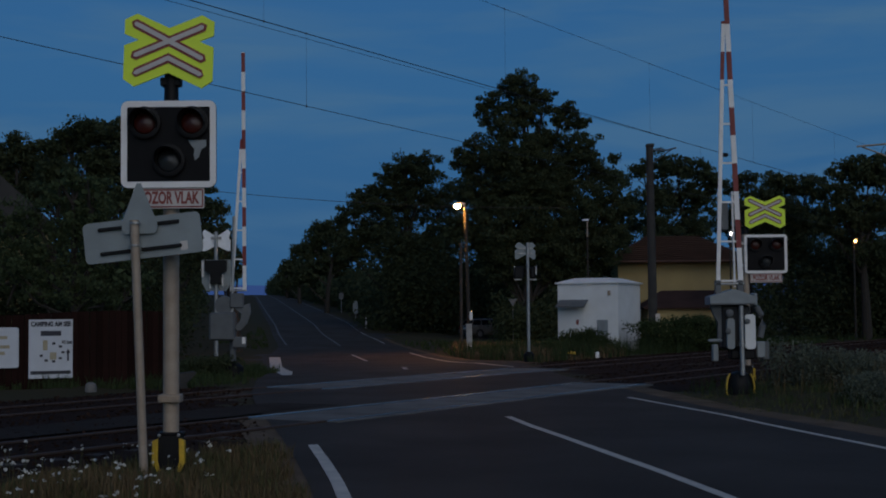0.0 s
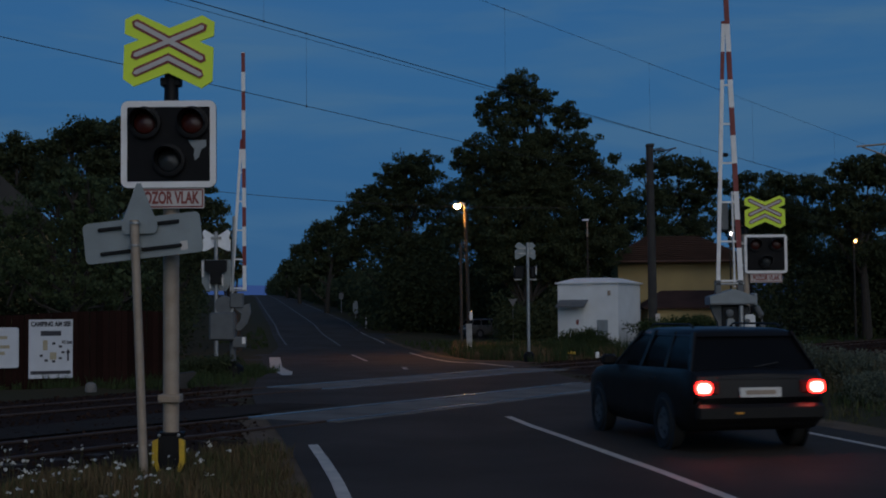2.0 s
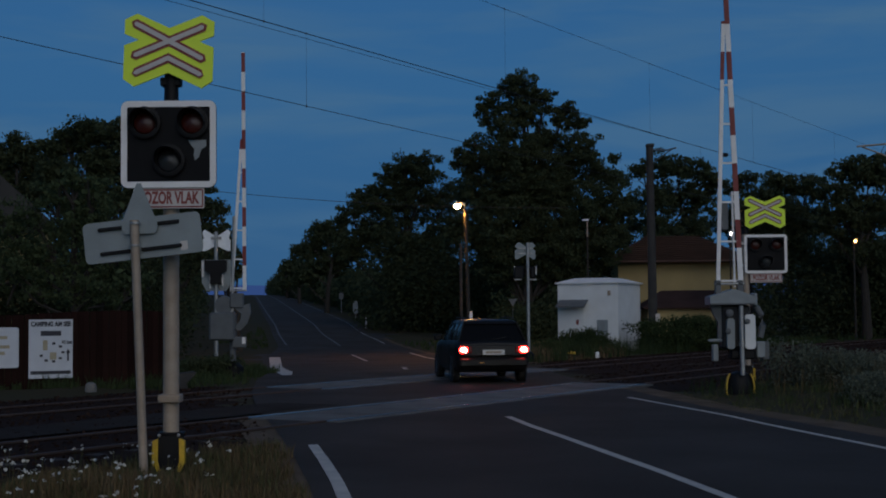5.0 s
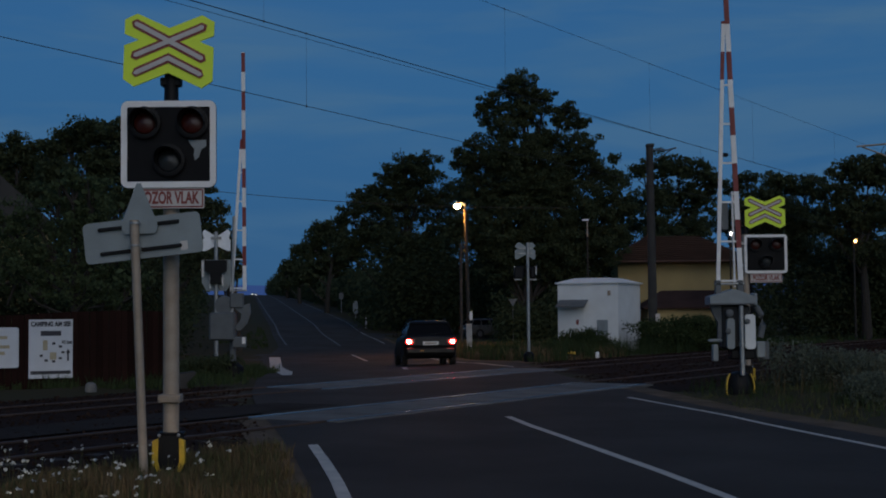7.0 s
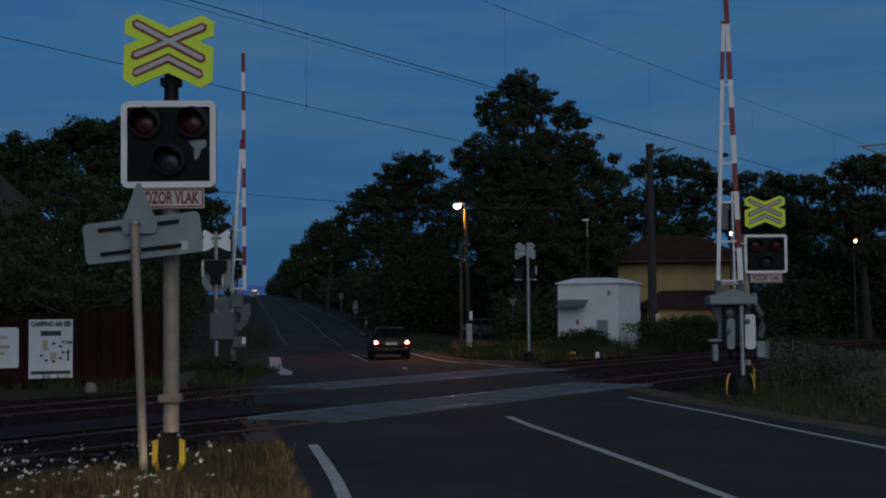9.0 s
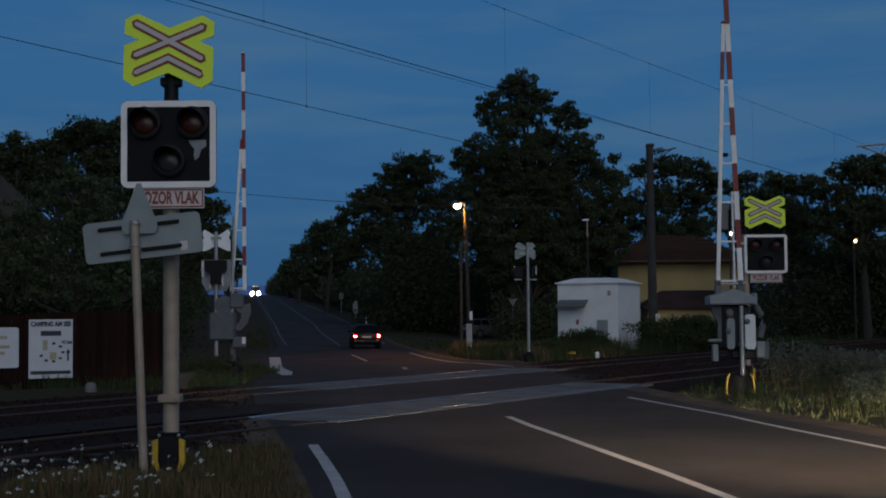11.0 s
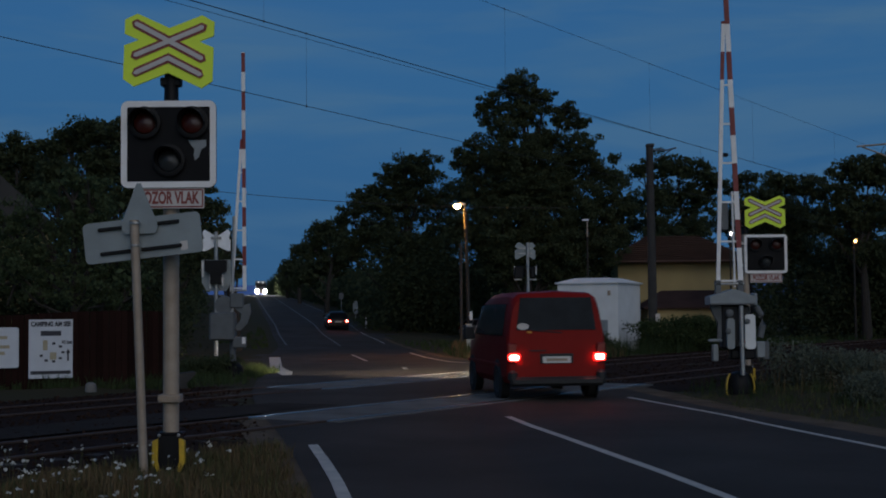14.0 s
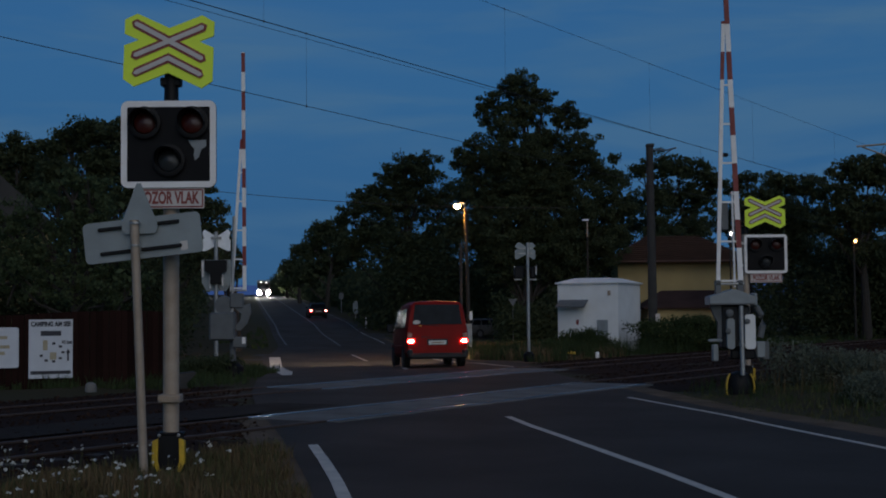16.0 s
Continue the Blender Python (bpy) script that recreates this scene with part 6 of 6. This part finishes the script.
def red_van():
    root = thing("van", pose(0, 0, 0), "red passenger van with lit tail lamps driving over the crossing", "van", "vehicles")

    def half(w, zb, belt, top, wt):
        return [(0.0, zb), (w - 0.08, zb), (w, zb + 0.12), (w, 0.75), (w - 0.005, belt), (wt + 0.06, (belt + top) / 2 + 0.12), (wt, top - 0.10), (wt - 0.10, top - 0.02), (0.0, top + 0.015)]
    W = 0.92
    st = [(-0.02, half(W - 0.05, 0.36, 1.10, 1.20, W - 0.12)), (0.02, half(W - 0.01, 0.34, 1.12, 1.86, 0.74)), (0.12, half(W, 0.32, 1.13, 1.95, 0.77)), (0.40, half(W, 0.30, 1.13, 1.98, 0.78)), (1.6, half(W, 0.28, 1.12, 1.98, 0.78)), (2.6, half(W, 0.28, 1.12, 1.95, 0.77)), (3.20, half(W, 0.28, 1.10, 1.87, 0.75)), (3.55, half(W, 0.28, 1.10, 1.72, 0.74)), (4.05, half(W - 0.01, 0.30, 1.06, 1.34, 0.74)), (4.20, half(W - 0.02, 0.30, 0.98, 1.14, 0.74)), (4.60, half(W - 0.08, 0.32, 0.86, 0.94, 0.70)), (4.70, half(W - 0.18, 0.36, 0.72, 0.78, 0.60))]
    st = [(y if y < 0.5 else 0.5 + (y - 0.5) * 0.94, h) for y, h in st]
    part("body", hull(st), CARRED, root, "dusty red body", smooth=30)

    def pane(name, pts, m=VANGLASS, lab="dark tinted glass", out=(0, 0, 0)):
        n = (Vector(pts[1]) - Vector(pts[0])).cross(Vector(pts[3]) - Vector(pts[0])).normalized()
        a = [tuple(Vector(p) + Vector(out)) for p in pts]
        c = [tuple(Vector(p) - Vector(out) * 3) for p in pts]
        return part(name, Build().loft([a, c]), m, root, lab, smooth=None)
    pane("rear_window", [(-0.74, -0.018, 1.27), (0.74, -0.018, 1.27), (0.66, 0.018, 1.86), (-0.66, 0.018, 1.86)], out=(0, -0.012, 0.002))
    for sx in (-1, 1):
        for ya, yb in ((0.40, 1.41), (1.45, 2.47), (2.51, 3.22)):
            yt, zt = (yb, 1.75) if yb < 3 else (2.95, 1.71)
            pane("side_window", [(sx * 0.925, ya, 1.17), (sx * 0.925, yb, 1.17), (sx * 0.82, yt, zt), (sx * 0.82, ya + 0.03, 1.75)], out=(sx * 0.012, 0, 0.002))
        lamp = part("tail_lamp", Build().box((sx * 0.825, -0.035, 0.86), (0.17, 0.06, 0.36), bev=0.02), TAILOFF, root, "tall red tail lamp")
        part("lit_lens", Build().prism(rounded(0.215, 0.135, 0.05, 5, sx * 0.795, 0.78), -0.072, -0.060), TAIL, lamp, "glowing red lens")
        part("bulb", Build().prism(rounded(0.155, 0.085, 0.035, 5, sx * 0.795, 0.78), -0.078, -0.071), TAILCORE, lamp, "bright glowing bulb")
        hx = sx * 0.66
        hl = part("head_lamp", Build().box((hx, 4.42, 0.72), (0.32, 0.14, 0.22), bev=0.03), PLASTIC, root, "head lamp housing")
        part("lit_lens", Build().lathe([(0.008, 0), (0.0075, 0.002), (0.004, 0.003)], 14, pose(hx, 4.50, 0.72, -90)), HEAD, hl, "glowing warm white lens")
        # dark plates added ahead of the lens, out of view, to dip and narrow the beam
        part("beam_shield", Build().loft([[(hx - 0.12, 4.46, 0.733), (hx + 0.12, 4.46, 0.733), (hx + 0.12, 4.46, 0.745), (hx - 0.12, 4.46, 0.745)], [(hx - 0.12, 4.67, 0.714), (hx + 0.12, 4.67, 0.714), (hx + 0.12, 4.67, 0.726), (hx - 0.12, 4.67, 0.726)]]).box((hx, 4.565, 0.690), (0.24, 0.21, 0.018)).box((hx - 0.085, 4.565, 0.705), (0.012, 0.21, 0.07)).box((hx + 0.05, 4.565, 0.705), (0.012, 0.21, 0.07)), PLASTIC, hl, "added dark plates that cut the beam")
        part("mirror", Build().box((sx * 1.05, 3.25, 1.18), (0.22, 0.1, 0.26), bev=0.03), PLASTIC, root)
        part("sill_trim", Build().box((sx * 0.925, 2.4, 0.62), (0.02, 3.4, 0.07), bev=0.006), CARRED, root)
    wheels = [wheel(root, sx * 0.84, yy, 0.325, 0.21, sx) for sx in (-1, 1) for yy in (0.88, 3.60)]
    for sx in (-1, 1):
        for yy in (0.88, 3.60):
            # body has no cut-out: a black disc gives the well its darkness
            part("wheel_well_disc", Build().lathe([(0.40, -0.01), (0.405, 0.004), (0.37, 0.008)], 24, pose(sx * (W - 0.002), yy, 0.33, 0, 90 * sx, 0)), PLASTIC, root)
    part("bumper", Build().box((0, -0.07, 0.345), (1.76, 0.14, 0.17), bev=0.05).box((-0.82, -0.05, 0.44), (0.17, 0.16, 0.22), bev=0.05).box((0.82, -0.05, 0.44), (0.17, 0.16, 0.22), bev=0.05), PLASTIC, root, "black plastic bumper with raised corners")
    pl = part("registration_plate", Build().prism(rounded(0.52, 0.115, 0.01, 2, 0.0, 0.735), -0.05, -0.02), PLATE, root, "white plate")
    part("plate_bar", Build().box((0.0, -0.053, 0.735), (0.38, 0.003, 0.05)), STEEL_DULL, pl)
    part("plate_recess", Build().box((0.0, -0.022, 0.755), (0.62, 0.02, 0.18), bev=0.02), PLASTIC, root)
    st_ = part("sticker", Build().prism([(0.11 * math.cos(radians(20 * k)) - 0.62, 1.34 + 0.06 * math.sin(radians(20 * k))) for k in range(18)], -0.034, -0.028), SIGNWHITE, root, "oval white sticker")
    part("tailgate_handle", Build().box((-0.35, -0.03, 0.90), (0.30, 0.02, 0.02)), PLASTIC, root)
    part("rear_wiper", Build().cyl((0.1, -0.03, 1.22), (-0.45, -0.025, 1.27), 0.01), PLASTIC, root)
    # small amber mark just below the sticker
    part("amber_mark", Build().box((-0.50, -0.034, 1.235), (0.09, 0.014, 0.035), bev=0.004), AMBER, root)
    return root, wheels


def far_truck():
    root = thing("truck", pose(0, 0, 0), "distant truck with dazzling white head lamps", "truck", "vehicles")
    part("cab", hull([(0.0, [(0, 0.45), (1.15, 0.45), (1.2, 0.7), (1.2, 2.6), (1.1, 2.75), (0, 2.8)]), (-0.2, [(0, 0.4), (1.2, 0.4), (1.25, 0.7), (1.25, 2.7), (1.15, 2.9), (0, 2.95)]), (-2.2, [(0, 0.4), (1.2, 0.4), (1.25, 0.7), (1.25, 2.7), (1.15, 2.9), (0, 2.95)])]), CARBLACK, root, "dark cab")
    part("windscreen", Build().box((0, 0.01, 1.95), (2.0, 0.03, 0.8), bev=0.01), CARGLASS, root)
    part("cargo_box", Build().box((0, -5.4, 1.95), (2.45, 6.0, 2.6), bev=0.03), GREYBOX, root)
    part("bumper", Build().box((0, 0.06, 0.62), (2.3, 0.2, 0.4), bev=0.04), PLASTIC, root)
    for sx in (-1, 1):
        part("head_lamp", Build().lathe([(0.33, 0.0), (0.31, 0.04), (0.1, 0.08)], 14, pose(sx * 0.93, 0.17, 0.92, -90)), TRUCKHEAD, root, "dazzling white lamp")
        # extra lamp below each head lamp, added to spread its glare
        part("glare_lamp", Build().lathe([(0.14, 0.0), (0.13, 0.03), (0.05, 0.05)], 12, pose(sx * 0.75, 0.17, 0.6, -90)), TRUCKHEAD, root, "extra white lamp added to widen the head lamp glare")
    part("roof_lamp", Build().box((-0.5, 0.0, 2.86), (0.22, 0.08, 0.1)).box((0.5, 0.0, 2.86), (0.22, 0.08, 0.1)), WHITELAMP, root, "small roof marker lamps")
    wheels = [wheel(root, sx * 1.02, yy, 0.58, 0.3, sx) for sx in (-1, 1) for yy in (-1.0, -6.2)]
    return root, wheels


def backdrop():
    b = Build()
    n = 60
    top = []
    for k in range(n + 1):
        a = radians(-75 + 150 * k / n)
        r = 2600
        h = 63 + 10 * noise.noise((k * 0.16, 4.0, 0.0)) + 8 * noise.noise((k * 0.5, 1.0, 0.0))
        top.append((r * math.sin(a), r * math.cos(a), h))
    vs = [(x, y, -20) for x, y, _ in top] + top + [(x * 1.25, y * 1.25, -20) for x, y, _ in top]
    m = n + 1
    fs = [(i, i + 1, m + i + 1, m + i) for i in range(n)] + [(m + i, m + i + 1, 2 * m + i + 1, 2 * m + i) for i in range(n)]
    tagged(part("backdrop", b.add(vs, fs), HAZY_HILL, None, smooth=180), "distant wooded ridge on the horizon, blue haze put in as glow", "hills", kind="structure")


# ================= build =================
ground()
roads()
markings()
cess()
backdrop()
station_house()
woods()
undergrowth()
cabinet()
catenary()
barrier_right(5.70, 26.5, 0.0)
barrier_left(-5.60, 36.0, -0.02)
crossing_signal(-2.775, 13.7, 0.10, 0, tilt=2.0)
crossing_signal(7.36, 30.9, 0.04, -4, dz=-0.38, sky_patch=False, post_x=-0.44)
rear_signal(-7.34, 43.8, 0.0, 0)
cross_post(2.78, 44.5, land(2.78, 44.5) - 0.03)
direction_sign()
street_lamp()
far_lamps()
fence()
small_things()
grass()
parked, _ = estate_car("parked_car", CARGREY, "grey parked car on the side road", lit=False)
parked.matrix_basis = pose(1.6, 101, land(2.5, 101), 0, 0, -62)
car, car_wheels = estate_car("estate_car", CARBLACK, "black estate car with glowing tail lamps")
van, van_wheels = red_van()
truck, truck_wheels = far_truck()
tracks()


# ================= what moves =================
def drive(ob, wheels, radius, times, xs, ys):
    """Key a vehicle along the road through places at times; its wheels roll by the way it goes."""
    t = np.array(times)
    tt = np.arange(0, 481) / 30.0
    px, py = np.interp(tt, t, xs), np.interp(tt, t, ys)
    ker = np.hanning(15)
    ker /= ker.sum()

    def soft(a):
        p = np.concatenate([a[0] + (a[1] - a[0]) * np.arange(-7, 0), a, a[-1] + (a[-1] - a[-2]) * np.arange(1, 8)])
        return np.convolve(p, ker, "valid")
    px, py = soft(px), soft(py)
    way = np.concatenate([[0], np.cumsum(np.hypot(np.diff(px), np.diff(py)))])
    rows = []
    for i in range(0, 481, 6):
        a, c = max(i - 6, 0), min(i + 6, 480)
        dx, dy = px[c] - px[a], py[c] - py[a]
        h = math.hypot(dx, dy)
        ux, uy = dx / h, dy / h
        z0, z1 = land(px[i], py[i]), land(px[i] + ux * 3, py[i] + uy * 3)
        rows.append((i / 30.0, pose(px[i], py[i], z0 + 0.004, math.degrees(math.atan2(z1 - z0, 3)), 0, math.degrees(math.atan2(-ux, uy)))))
    walk(ob, rows)
    for w in wheels:
        p = w.matrix_basis.translation.copy()
        walk(w, [(i / 30.0, pose(p.x, p.y, p.z) @ Matrix.Rotation(-way[i] / radius, 4, "X")) for i in range(0, 481, 1)])


def motions():
    drive(car, car_wheels, 0.305,
          [0, 0.5, 1.0, 1.5, 2, 2.5, 3, 3.5, 4, 6.5, 7, 7.5, 8, 8.5, 9, 11.5, 12, 12.5, 13, 13.5, 14, 14.5, 15, 15.5, 16],
          [5.25, 4.74, 4.39, 4.03, 3.60, 3.20, 2.78, 2.35, 1.87, -0.04, -0.42, -0.81, -1.26, -1.76, -2.30, -5.03, -5.60, -6.20, -6.85, -7.60, -8.35, -9.10, -9.95, -10.8, -11.75],
          [4.9, 8.1, 11.1, 13.4, 15.7, 17.9, 20.2, 22.4, 24.8, 39.5, 43.0, 46.4, 50.0, 54.4, 59.6, 84.0, 88.5, 93.0, 97.7, 102.5, 107.5, 112.0, 117.0, 122.0, 127.3])
    drive(van, van_wheels, 0.325,
          [0, 6, 9, 11.3, 11.8, 12.2, 12.5, 13, 13.5, 14, 14.5, 15, 15.5, 16],
          [8.7, 7.2, 6.3, 5.55, 5.0, 4.42, 3.96, 3.25, 2.62, 2.04, 1.49, 0.93, 0.38, -0.19],
          [-78, -34, -12.2, 4.7, 8.5, 11.7, 13.9, 17.5, 21.0, 24.7, 28.5, 32.5, 36.4, 40.3])
    drive(truck, truck_wheels, 0.58,
          [0, 11.3, 12, 13, 14, 15, 16],
          [-90.0, -53.2, -50.3, -46.2, -42.2, -38.5, -35.0],
          [640, 384, 366, 340, 314, 289, 264])


motions()
